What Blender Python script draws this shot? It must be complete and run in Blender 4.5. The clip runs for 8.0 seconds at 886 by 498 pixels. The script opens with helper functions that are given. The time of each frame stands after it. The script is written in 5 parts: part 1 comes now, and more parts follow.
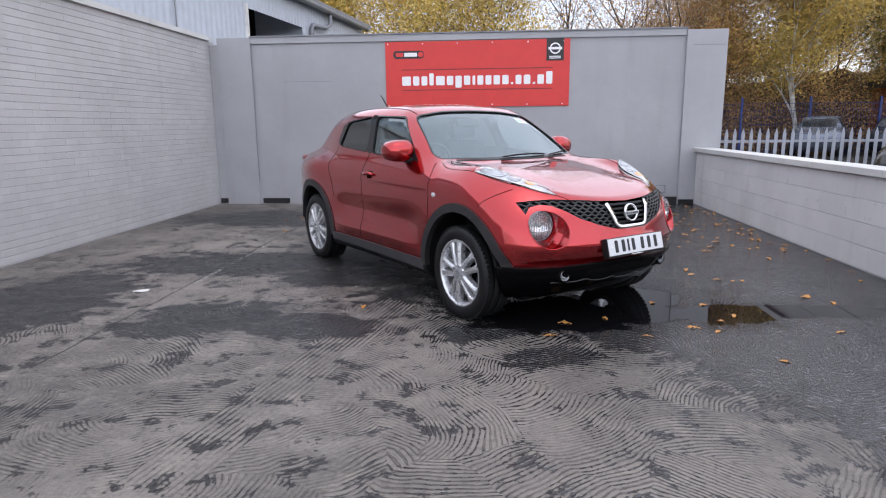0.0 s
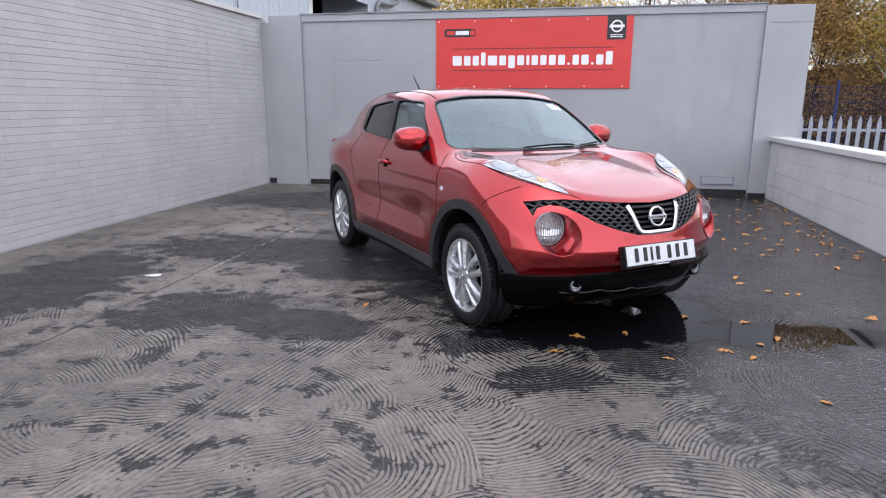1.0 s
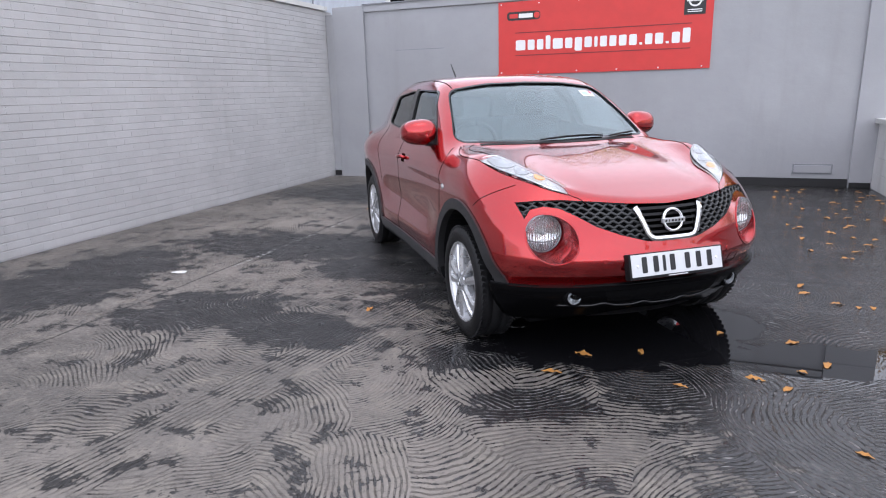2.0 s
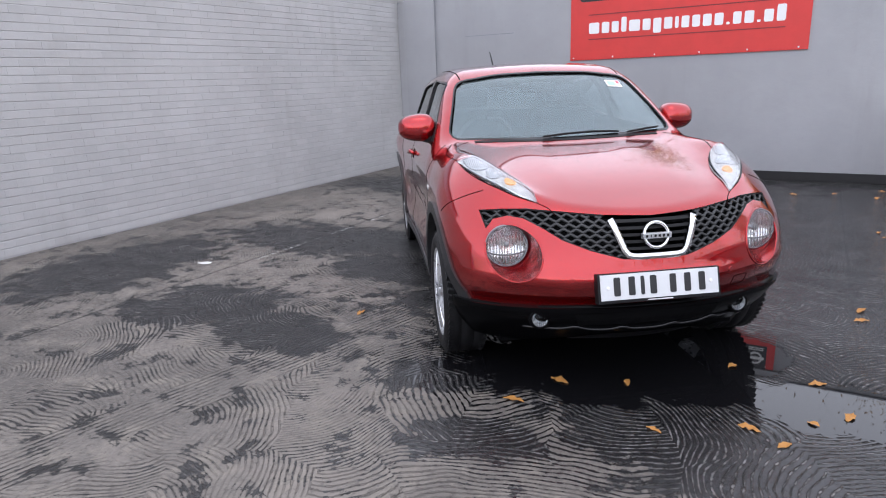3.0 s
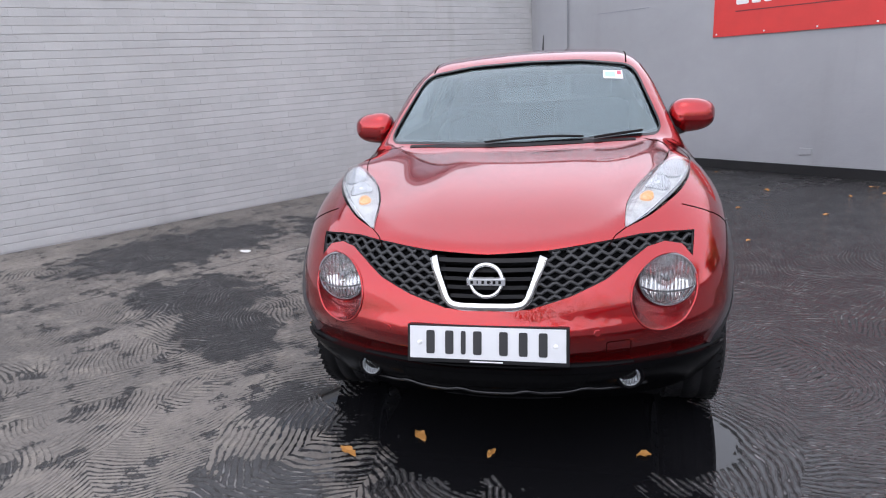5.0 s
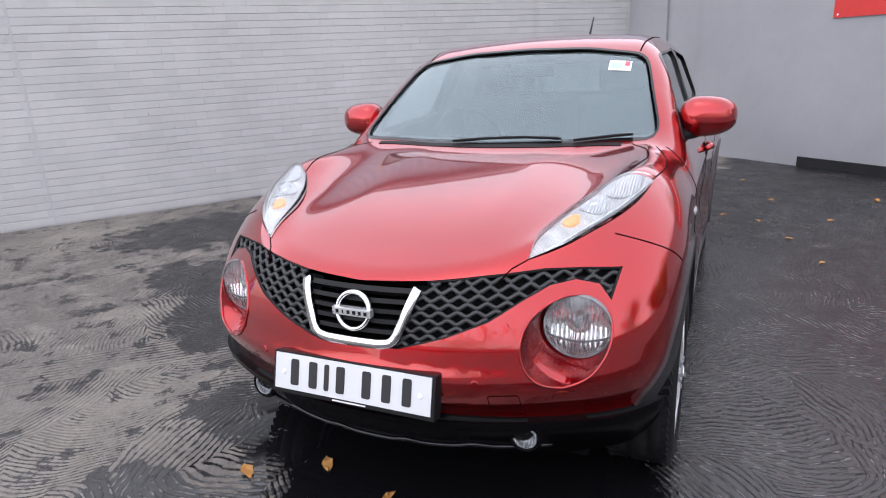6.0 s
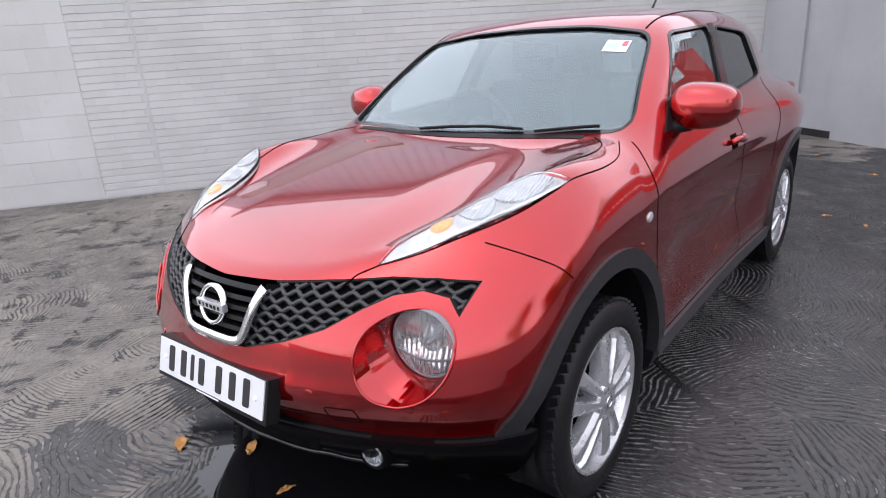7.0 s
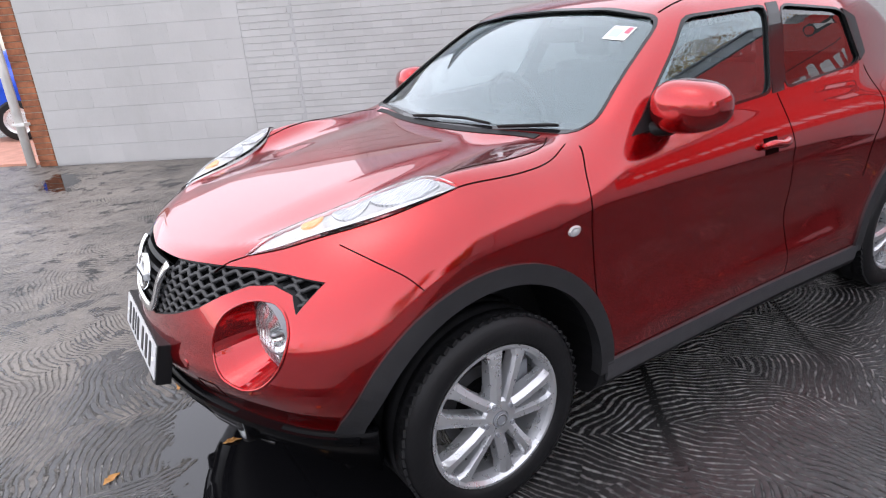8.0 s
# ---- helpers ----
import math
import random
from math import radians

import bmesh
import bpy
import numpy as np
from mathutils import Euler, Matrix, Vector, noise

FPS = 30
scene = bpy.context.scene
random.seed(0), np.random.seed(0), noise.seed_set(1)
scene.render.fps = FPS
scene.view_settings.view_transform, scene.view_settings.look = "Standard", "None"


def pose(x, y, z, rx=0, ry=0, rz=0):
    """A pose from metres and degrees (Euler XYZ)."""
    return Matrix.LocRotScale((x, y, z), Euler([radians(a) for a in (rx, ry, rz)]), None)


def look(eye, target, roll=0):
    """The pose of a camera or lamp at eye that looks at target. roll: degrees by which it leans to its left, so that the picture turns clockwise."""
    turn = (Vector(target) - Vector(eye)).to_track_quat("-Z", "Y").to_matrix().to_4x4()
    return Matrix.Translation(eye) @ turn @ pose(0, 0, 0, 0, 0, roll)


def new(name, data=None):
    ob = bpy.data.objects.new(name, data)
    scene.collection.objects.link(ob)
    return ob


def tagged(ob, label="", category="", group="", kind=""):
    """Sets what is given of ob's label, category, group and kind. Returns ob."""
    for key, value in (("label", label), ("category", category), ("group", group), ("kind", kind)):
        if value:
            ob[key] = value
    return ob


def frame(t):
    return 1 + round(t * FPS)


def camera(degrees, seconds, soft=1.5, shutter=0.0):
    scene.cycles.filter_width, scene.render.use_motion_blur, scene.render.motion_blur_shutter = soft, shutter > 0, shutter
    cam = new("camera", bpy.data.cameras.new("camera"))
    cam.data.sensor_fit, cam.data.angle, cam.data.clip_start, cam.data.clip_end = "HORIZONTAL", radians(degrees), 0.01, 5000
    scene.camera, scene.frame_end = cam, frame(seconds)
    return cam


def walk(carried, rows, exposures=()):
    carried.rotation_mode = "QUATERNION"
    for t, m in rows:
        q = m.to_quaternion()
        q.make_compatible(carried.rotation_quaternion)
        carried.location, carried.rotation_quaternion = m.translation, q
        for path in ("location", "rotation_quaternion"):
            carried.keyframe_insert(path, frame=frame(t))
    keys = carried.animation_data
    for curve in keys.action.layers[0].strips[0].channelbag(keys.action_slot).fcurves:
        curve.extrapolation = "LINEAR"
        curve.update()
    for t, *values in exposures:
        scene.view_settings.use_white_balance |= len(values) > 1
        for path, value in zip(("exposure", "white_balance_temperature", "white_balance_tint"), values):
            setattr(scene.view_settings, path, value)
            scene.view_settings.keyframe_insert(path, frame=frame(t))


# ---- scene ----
cam = camera(70.5, 8.0, soft=1.1)
PATH = [
    (0, (0.23, -0.139, 1.325), (0.074, 1.816, 0.935), -0.6),
    (0.5, (0.427, 0.098, 1.363), (0.152, 2.035, 0.947), -0.3),
    (1, (0.623, 0.295, 1.375), (0.241, 2.206, 0.922), 0.2),
    (1.5, (0.858, 0.552, 1.405), (0.36, 2.428, 0.922), -0.3),
    (1.7, (0.961, 0.638, 1.388), (0.391, 2.492, 0.9), -0.9),
    (2.8, (1.582, 1.231, 1.393), (0.636, 2.919, 0.889), -2.0),
    (3, (1.668, 1.347, 1.411), (0.674, 3.002, 0.89), -2.2),
    (3.5, (1.974, 1.645, 1.41), (0.791, 3.173, 0.891), -3.0),
    (4, (2.196, 1.979, 1.408), (0.902, 3.411, 0.882), -3.0),
    (4.2, (2.271, 2.148, 1.405), (0.951, 3.554, 0.875), -2.9),
    (5.3, (2.62, 2.879, 1.429), (1.06, 4.0, 0.872), -3.6),
    (5.5, (2.649, 3.065, 1.412), (1.05, 4.126, 0.849), -3.4),
    (6, (2.714, 3.454, 1.429), (1.018, 4.336, 0.841), -3.0),
    (6.5, (2.86, 3.838, 1.447), (1.068, 4.474, 0.827), -3.4),
    (7, (2.869, 4.25, 1.414), (1.021, 4.68, 0.782), -3.8),
    (7.5, (2.869, 4.691, 1.42), (0.99, 4.874, 0.76), -4.5),
    (7.7, (2.898, 4.861, 1.436), (1.015, 4.918, 0.763), -4.2),
    (8, (2.904, 5.125, 1.455), (1.04, 4.938, 0.755), -4.3),
]
walk(cam, [(t, look(eye, target, roll)) for t, eye, target, roll in PATH], exposures=[(0, 0.72, 6450, 17), (1.5, 0.90, 6450, 17), (3.5, 0.80, 6450, 17), (4.2, 0.78, 6450, 17), (5.5, 0.90, 6550, 17), (8, 1.04, 6750, 17)])

# ---- light: an overcast autumn day ----
world = bpy.data.worlds.new("overcast_sky")
scene.world = world
world.use_nodes = True
wn, wl = world.node_tree.nodes, world.node_tree.links
wn.clear()
sky = wn.new("ShaderNodeTexSky")
sky.sky_type, sky.sun_disc = "NISHITA", False
sky.sun_elevation, sky.sun_rotation = radians(72), radians(150)
sky.air_density, sky.dust_density, sky.ozone_density = 1.0, 1.0, 1.0
pale = wn.new("ShaderNodeHueSaturation")
pale.inputs["Saturation"].default_value = 0.45
wbg = wn.new("ShaderNodeBackground")
wbg.inputs["Strength"].default_value = 0.15
wout = wn.new("ShaderNodeOutputWorld")
wl.new(sky.outputs["Color"], pale.inputs["Color"])
wl.new(pale.outputs["Color"], wbg.inputs["Color"])
wl.new(wbg.outputs["Background"], wout.inputs["Surface"])
sun = new("sun", bpy.data.lights.new("sun", "SUN"))
sun.data.energy, sun.data.angle, sun.data.color = 1.6, radians(176), (0.92, 0.97, 1.0)
sun.matrix_world = look((5, 3.6, 20), (0, 4, 0))


# ---- materials ----
class Nodes:
    """A small helper for node trees."""

    def __init__(self, name):
        self.mat = bpy.data.materials.new(name)
        self.mat.use_nodes = True
        self.tree = self.mat.node_tree
        self.tree.nodes.clear()
        self.out = self.tree.nodes.new("ShaderNodeOutputMaterial")
        self.bsdf = self.tree.nodes.new("ShaderNodeBsdfPrincipled")
        self.tree.links.new(self.bsdf.outputs[0], self.out.inputs["Surface"])

    def link(self, value, socket):
        if hasattr(value, "links"):
            self.tree.links.new(value, socket)
        elif isinstance(value, (tuple, list)):
            socket.default_value = (*value, 1.0) if len(value) == 3 and len(socket.default_value) == 4 else value
        else:
            socket.default_value = value

    def set(self, **kw):
        for key, value in kw.items():
            self.link(value, self.bsdf.inputs[key.replace("_", " ")])
        return self

    def node(self, kind, out=0, props=(), **kw):
        n = self.tree.nodes.new(kind)
        for key, value in props:
            setattr(n, key, value)
        for key, value in kw.items():
            self.link(value, n.inputs[int(key[1:])] if key[0] == "i" and key[1:].isdigit() else n.inputs[key.replace("_", " ")])
        return n.outputs[out]

    def place(self):
        return self.node("ShaderNodeNewGeometry", "Position")

    def coords(self, scale=(1, 1, 1), own=False):
        c = self.node("ShaderNodeTexCoord", "Object") if own else self.place()
        return self.node("ShaderNodeMapping", 0, Vector=c, Scale=scale)

    def noise(self, scale, detail=4.0, rough=0.55, vec=None, out="Fac"):
        kw = {"Vector": vec} if vec is not None else {}
        return self.node("ShaderNodeTexNoise", out, Scale=scale, Detail=detail, Roughness=rough, **kw)

    def math(self, op, a, b=0.0, c=0.0):
        return self.node("ShaderNodeMath", 0, [("operation", op)], i0=a, i1=b, i2=c)

    def ramp(self, fac, lo, hi, a=0.0, b=1.0):
        return self.node("ShaderNodeMapRange", 0, [("interpolation_type", "SMOOTHSTEP")], Value=fac, From_Min=lo, From_Max=hi, To_Min=a, To_Max=b)

    def mix(self, fac, a, b):
        n = self.tree.nodes.new("ShaderNodeMix")
        n.data_type = "RGBA"
        self.link(fac, n.inputs[0])
        self.link(a, n.inputs[6])
        self.link(b, n.inputs[7])
        return n.outputs[2]

    def bump(self, height, strength=0.3, distance=0.01, normal=None):
        kw = {"Normal": normal} if normal is not None else {}
        return self.node("ShaderNodeBump", 0, Height=height, Strength=strength, Distance=distance, **kw)


def plain(name, colour, rough=0.5, metal=0.0, grain=0.0, scale=40.0, vary=0.12, **kw):
    """A surface of one paint or plastic, with slight wear in tone and gloss."""
    n = Nodes(name)
    c = n.coords(own=True)
    f = n.noise(scale * 0.12, 5.0, vec=c)
    g = n.noise(scale, 3.0, vec=c)
    dark = tuple(v * (1 - vary) for v in colour)
    light = tuple(min(1, v * (1 + vary)) for v in colour)
    n.set(Base_Color=n.mix(n.ramp(f, 0.3, 0.7), dark, light), Metallic=metal, Roughness=n.ramp(g, 0.3, 0.7, max(0.02, rough * 0.88), min(1, rough * 1.12)))
    if grain:
        n.set(Normal=n.bump(g, grain, 0.004))
    n.set(**kw)
    return n.mat


def painted_masonry(name, colour, dirt, rough=0.55, grain=0.35, spots=0.35):
    """White masonry paint, with patches, runs and a dirty foot."""
    n = Nodes(name)
    p = n.coords()
    broad = n.noise(0.7, 5.0, 0.6, p)
    runs = n.noise(3.0, 4.0, 0.6, n.coords((1.0, 1.0, 0.12)))
    fine = n.noise(60.0, 4.0, 0.6, p)
    mid = n.noise(9.0, 4.0, 0.6, p)
    col = n.mix(n.ramp(broad, 0.3, 0.75), tuple(c * 0.86 for c in colour), colour)
    col = n.mix(n.ramp(runs, 0.56, 0.8, 0, 0.35), col, dirt)
    flaked = n.math("MULTIPLY", n.ramp(mid, 0.60 if spots > 0.5 else 0.64, 0.72), n.ramp(fine, 0.5, 0.62))
    col = n.mix(n.math("MULTIPLY", flaked, spots), col, dirt)
    rnd = n.node("ShaderNodeObjectInfo", "Random")
    isl = n.node("ShaderNodeNewGeometry", "Random Per Island")
    tone = n.ramp(n.math("FRACT", n.math("ADD", rnd, isl)), 0, 1, 0.96, 1.03)
    col = n.node("ShaderNodeVectorMath", 0, [("operation", "MULTIPLY")], i0=col, i1=n.node("ShaderNodeCombineXYZ", 0, X=tone, Y=tone, Z=tone))
    n.set(Base_Color=col, Roughness=n.ramp(mid, 0.3, 0.7, rough - 0.08, rough + 0.1))
    n.set(Normal=n.bump(fine, grain, 0.004, n.bump(mid, 0.4, 0.01)))
    return n.mat


def wet_ground():
    """Worn hand-trowelled concrete, part wet: fans of grooves, dark damp patches and thin standing water."""
    n = Nodes("wet_concrete")
    p = n.place()
    px = n.node("ShaderNodeSeparateXYZ", 0, Vector=p)
    py = px.node.outputs[1]
    warp = n.noise(0.9, 3.0, 0.5, p, "Color")
    off = n.node("ShaderNodeVectorMath", 0, [("operation", "SCALE")], i0=n.node("ShaderNodeVectorMath", 0, [("operation", "SUBTRACT")], i0=warp, i1=(0.5, 0.5, 0.5)), Scale=0.5)
    pw = n.node("ShaderNodeVectorMath", 0, [("operation", "ADD")], i0=p, i1=off)
    flat = n.node("ShaderNodeMapping", 0, Vector=pw, Scale=(1, 1, 0))
    cell = n.node("ShaderNodeTexVoronoi", "Position", [("voronoi_dimensions", "2D")], Vector=flat, Scale=2.1, Randomness=0.95)
    toss = cell.node.outputs["Color"]
    aim = n.node("ShaderNodeMapping", 0, Vector=n.node("ShaderNodeVectorMath", 0, [("operation", "SUBTRACT")], i0=toss, i1=(0.5, 0.5, 0.5)), Scale=(1, 1, 0))
    aim = n.node("ShaderNodeVectorMath", 0, [("operation", "NORMALIZE")], i0=aim)
    lean = n.node("ShaderNodeVectorMath", 0, [("operation", "MULTIPLY_ADD")], i0=aim, i1=(0.62, 0.62, 0.0), i2=cell)
    lean = n.node("ShaderNodeMapping", 0, Vector=lean, Scale=(1, 1, 0))
    fan = n.node("ShaderNodeVectorMath", "Value", [("operation", "DISTANCE")], i0=flat, i1=lean)
    wob = n.noise(7.0, 3.0, 0.5, p)
    phase = n.math("ADD", n.math("MULTIPLY", fan, 250.0), n.math("MULTIPLY", wob, 5.0))
    across = n.math("SUBTRACT", n.math("MULTIPLY", n.math("ADD", px, 0.675), 0.976), n.math("MULTIPLY", n.math("SUBTRACT", py, 3.43), 0.218))
    lane = n.math("MULTIPLY", n.ramp(n.math("ABSOLUTE", n.math("ADD", across, n.math("MULTIPLY", wob, 0.06))), 0.13, 0.19, 1, 0), n.math("LESS_THAN", n.math("ABSOLUTE", n.math("SUBTRACT", py, 3.1)), 1.5))
    phase = n.node("ShaderNodeMix", 0, Factor=n.math("GREATER_THAN", lane, 0.5), A=phase, B=n.math("MULTIPLY", across, 190.0))
    comb = n.math("ADD", n.math("SINE", phase), n.math("MULTIPLY", n.math("SUBTRACT", n.noise(30.0, 6.0, 0.75, p), 0.5), 4.0))
    groove = n.ramp(comb, -1.1, -0.2)
    ridge = n.ramp(comb, 0.35, 1.15)
    sep = n.node("ShaderNodeSeparateXYZ", 0, Vector=p)
    broad = n.noise(0.55, 5.0, 0.6, p)
    mid = n.noise(2.6, 6.0, 0.65, p)
    fine = n.noise(45.0, 4.0, 0.6, p)
    grit = n.noise(160.0, 3.0, 0.6, p)
    xs, ys = sep, n.tree.nodes[sep.node.name].outputs[1]

    def pool(cx, cy, rx, ry, turn=0.0):
        c, s = math.cos(radians(turn)), math.sin(radians(turn))
        dx, dy = n.math("SUBTRACT", xs, cx), n.math("SUBTRACT", ys, cy)
        u = n.math("DIVIDE", n.math("ADD", n.math("MULTIPLY", dx, c), n.math("MULTIPLY", dy, s)), rx)
        v = n.math("DIVIDE", n.math("SUBTRACT", n.math("MULTIPLY", dy, c), n.math("MULTIPLY", dx, s)), ry)
        return n.math("SUBTRACT", 1.0, n.math("SQRT", n.math("ADD", n.math("MULTIPLY", u, u), n.math("MULTIPLY", v, v))))

    def most(items):
        top = items[0]
        for i in items[1:]:
            top = n.math("MAXIMUM", top, i)
        return top

    clump = n.noise(6.5, 8.0, 0.72, p)
    ragged = n.math("MULTIPLY", n.math("SUBTRACT", n.math("ADD", n.math("MULTIPLY", mid, 0.38), n.math("MULTIPLY", clump, 0.62)), 0.5), 3.0)
    worn = n.math("MULTIPLY", n.ramp(n.noise(0.8, 3.0, 0.5, p), 0.30, 0.52, 0.10, 1.0), n.ramp(n.noise(3.2, 5.0, 0.6, p), 0.40, 0.56, 0.20, 1.0))
    # a thin film of water towards the low wall and under the car, only damp elsewhere
    film = n.ramp(n.math("ADD", xs, n.math("MULTIPLY", n.math("SUBTRACT", broad, 0.5), 2.5)), -0.9, 0.5)
    worn = n.math("MAXIMUM", worn, n.math("MULTIPLY", film, n.ramp(n.noise(1.6, 4.0, 0.6, p), 0.34, 0.5, 0.35, 1.0)))
    def stripe(axis, at, half, lo, hi, other):
        d = n.math("ABSOLUTE", n.math("ADD", n.math("SUBTRACT", axis, at), n.math("MULTIPLY", n.math("SUBTRACT", mid, 0.5), 0.05)))
        keep = n.math("MULTIPLY", n.math("GREATER_THAN", other, lo), n.math("LESS_THAN", other, hi))
        return n.math("MULTIPLY", n.ramp(d, half * 0.6, half * 1.5, 1, 0), keep)
    joint = most([stripe(ys, 5.69, 0.022, -0.6, 3.5, xs), stripe(ys, 6.45, 0.013, -0.9, 3.5, xs), stripe(xs, 1.95, 0.008, 4.9, 10.4, ys), stripe(xs, -2.36, 0.007, 3.0, 10.4, ys)])
    worn = n.math("MULTIPLY", worn, n.math("SUBTRACT", 1.0, joint))
    cut = n.math("MULTIPLY", n.math("SUBTRACT", 0.6, groove), n.math("MULTIPLY", worn, 0.5))
    # standing water: before the car's nose and towards the low wall
    water = most([pool(0.90, 4.26, 1.10, 0.56, 22), pool(1.38, 4.62, 0.45, 0.36, -52), pool(2.4, 4.32, 0.8, 0.2, 2), pool(1.85, 4.22, 0.5, 0.32, 10), n.math("ADD", pool(-3.6, 0.25, 0.6, 0.22, 30), n.math("MULTIPLY", ragged, 0.7))])
    water = n.ramp(n.math("ADD", water, n.math("ADD", n.math("MULTIPLY", ragged, 0.55), n.math("MULTIPLY", cut, 0.9))), 0.0, 0.10)
    # damp areas
    damp = most([pool(-1.78, 3.95, 0.66, 0.50, 20), pool(-1.05, 3.82, 0.62, 0.34, -10), pool(0.60, 3.34, 0.40, 0.20, 15), pool(-3.3, 4.3, 0.75, 1.2, 0), pool(0.25, 3.85, 0.5, 0.28, 25), pool(-2.2, 5.75, 1.5, 0.62, 4), pool(-0.9, 5.2, 0.9, 0.5, 0), pool(0.2, 5.6, 2.2, 1.6, -52), pool(1.1, 4.2, 1.5, 0.9, -30), pool(2.9, 4.6, 1.9, 2.6, 0), pool(1.2, 8.0, 3.5, 3.6, 0), pool(-2.5, 8.8, 2.4, 1.0, 0)])
    damp = n.ramp(n.math("ADD", n.math("ADD", n.math("MULTIPLY", damp, 1.0), ragged), cut), 0.01, 0.07)
    blot = n.ramp(n.math("ADD", n.math("MULTIPLY", mid, 0.36), n.math("ADD", n.math("MULTIPLY", clump, 0.64), n.math("MULTIPLY", cut, 0.14))), 0.532, 0.545)
    wet = n.math("MAXIMUM", n.math("MAXIMUM", damp, n.math("MULTIPLY", blot, 0.92)), n.ramp(n.math("ADD", xs, n.math("ADD", n.math("MULTIPLY", ragged, 1.2), n.math("MULTIPLY", n.math("SUBTRACT", ys, 4.0), 0.55))), 0.75, 0.95))
    dry = n.mix(n.ramp(broad, 0.35, 0.68), (0.116, 0.106, 0.096), (0.228, 0.204, 0.180))
    dry = n.mix(n.ramp(n.noise(5.0, 5.0, 0.7, p), 0.48, 0.7, 0, 0.7), dry, (0.25, 0.225, 0.19))
    speck = n.noise(28.0, 6.0, 0.75, p)
    dry = n.mix(n.ramp(speck, 0.53, 0.62, 0, 0.55), dry, (0.06, 0.054, 0.048))
    dry = n.mix(n.ramp(speck, 0.46, 0.36, 0, 0.45), dry, (0.24, 0.215, 0.185))
    dry = n.mix(n.ramp(grit, 0.62, 0.75, 0, 0.5), dry, (0.34, 0.32, 0.29))
    dry = n.mix(n.math("MULTIPLY", n.math("MULTIPLY", n.math("SUBTRACT", 1.0, groove), worn), 0.36), dry, (0.055, 0.051, 0.047))
    dark = n.mix(n.ramp(fine, 0.35, 0.7), (0.011, 0.011, 0.012), (0.030, 0.029, 0.029))
    # sky glints along the wet ridges, painted in as a pale colour
    dark = n.mix(n.math("MULTIPLY", n.math("MULTIPLY", ridge, worn), n.ramp(n.noise(4.0, 5.0, 0.7, p), 0.40, 0.60, 0.25, 1.0)), dark, (0.25, 0.24, 0.235))
    col = n.mix(wet, dry, dark)
    col = n.mix(water, col, (0.006, 0.006, 0.007))

    col = n.mix(n.math("MULTIPLY", joint, 0.8), col, (0.012, 0.012, 0.012))
    flecks = n.math("MULTIPLY", stripe(xs, -2.33, 0.018, 4.9, 6.9, ys), n.ramp(n.noise(14.0, 4.0, 0.7, p), 0.53, 0.60))
    col = n.mix(n.math("MULTIPLY", flecks, 0.8), col, (0.5, 0.5, 0.48))
    rough = n.node("ShaderNodeMix", 0, Factor=wet, A=n.ramp(fine, 0.3, 0.7, 0.36, 0.56), B=n.node("ShaderNodeMix", 0, Factor=film, A=n.ramp(clump, 0.35, 0.65, 0.26, 0.42), B=n.ramp(clump, 0.35, 0.65, 0.05, 0.16)))
    rough = n.node("ShaderNodeMix", 0, Factor=water, A=rough, B=0.02)
    n.set(Base_Color=col, Roughness=rough, IOR=n.node("ShaderNodeMix", 0, Factor=wet, A=1.36, B=n.node("ShaderNodeMix", 0, Factor=film, A=1.36, B=1.66)))
    level = n.math("SUBTRACT", 1.0, water)
    rut = n.math("MULTIPLY", n.node("ShaderNodeMix", 0, Factor=wet, A=groove, B=ridge), worn)
    b = n.bump(n.math("MULTIPLY", rut, level), 1.0, n.node("ShaderNodeMix", 0, Factor=wet, A=0.007, B=0.020))
    b = n.bump(n.math("MULTIPLY", fine, level), 0.5, 0.007, b)
    b = n.bump(n.math("MULTIPLY", clump, level), 0.35, 0.02, b)
    n.set(Normal=b)
    return n.mat


def car_paint(name, colour, deep):
    n = Nodes(name)
    c = n.coords(own=True)
    flake = n.node("ShaderNodeTexVoronoi", "Color", Vector=c, Scale=900.0)
    dirt = n.noise(3.5, 5.0, 0.6, c)
    n.set(Base_Color=n.mix(n.ramp(dirt, 0.3, 0.75), deep, colour), Metallic=0.88, Roughness=0.17, Specular_IOR_Level=0.05, Coat_Weight=1.0, Coat_Roughness=n.ramp(dirt, 0.4, 0.8, 0.004, 0.012), Coat_IOR=1.66)
    sub = n.node("ShaderNodeVectorMath", 0, [("operation", "SUBTRACT")], i0=flake, i1=(0.5, 0.5, 0.5))
    add = n.node("ShaderNodeVectorMath", 0, [("operation", "MULTIPLY_ADD")], i0=sub, i1=(0.035, 0.035, 0.035), i2=n.node("ShaderNodeNewGeometry", "Normal"))
    n.set(Normal=n.node("ShaderNodeVectorMath", 0, [("operation", "NORMALIZE")], i0=add))
    return n.mat


def glass(name, tint, rough=0.0, index=1.5, sheen=(1.0, 1.0, 1.0)):
    n = Nodes(name)
    n.set(Base_Color=tint, Roughness=rough, IOR=index, Transmission_Weight=1.0, Specular_Tint=(sheen[0], sheen[1], sheen[2], 1.0))
    return n.mat


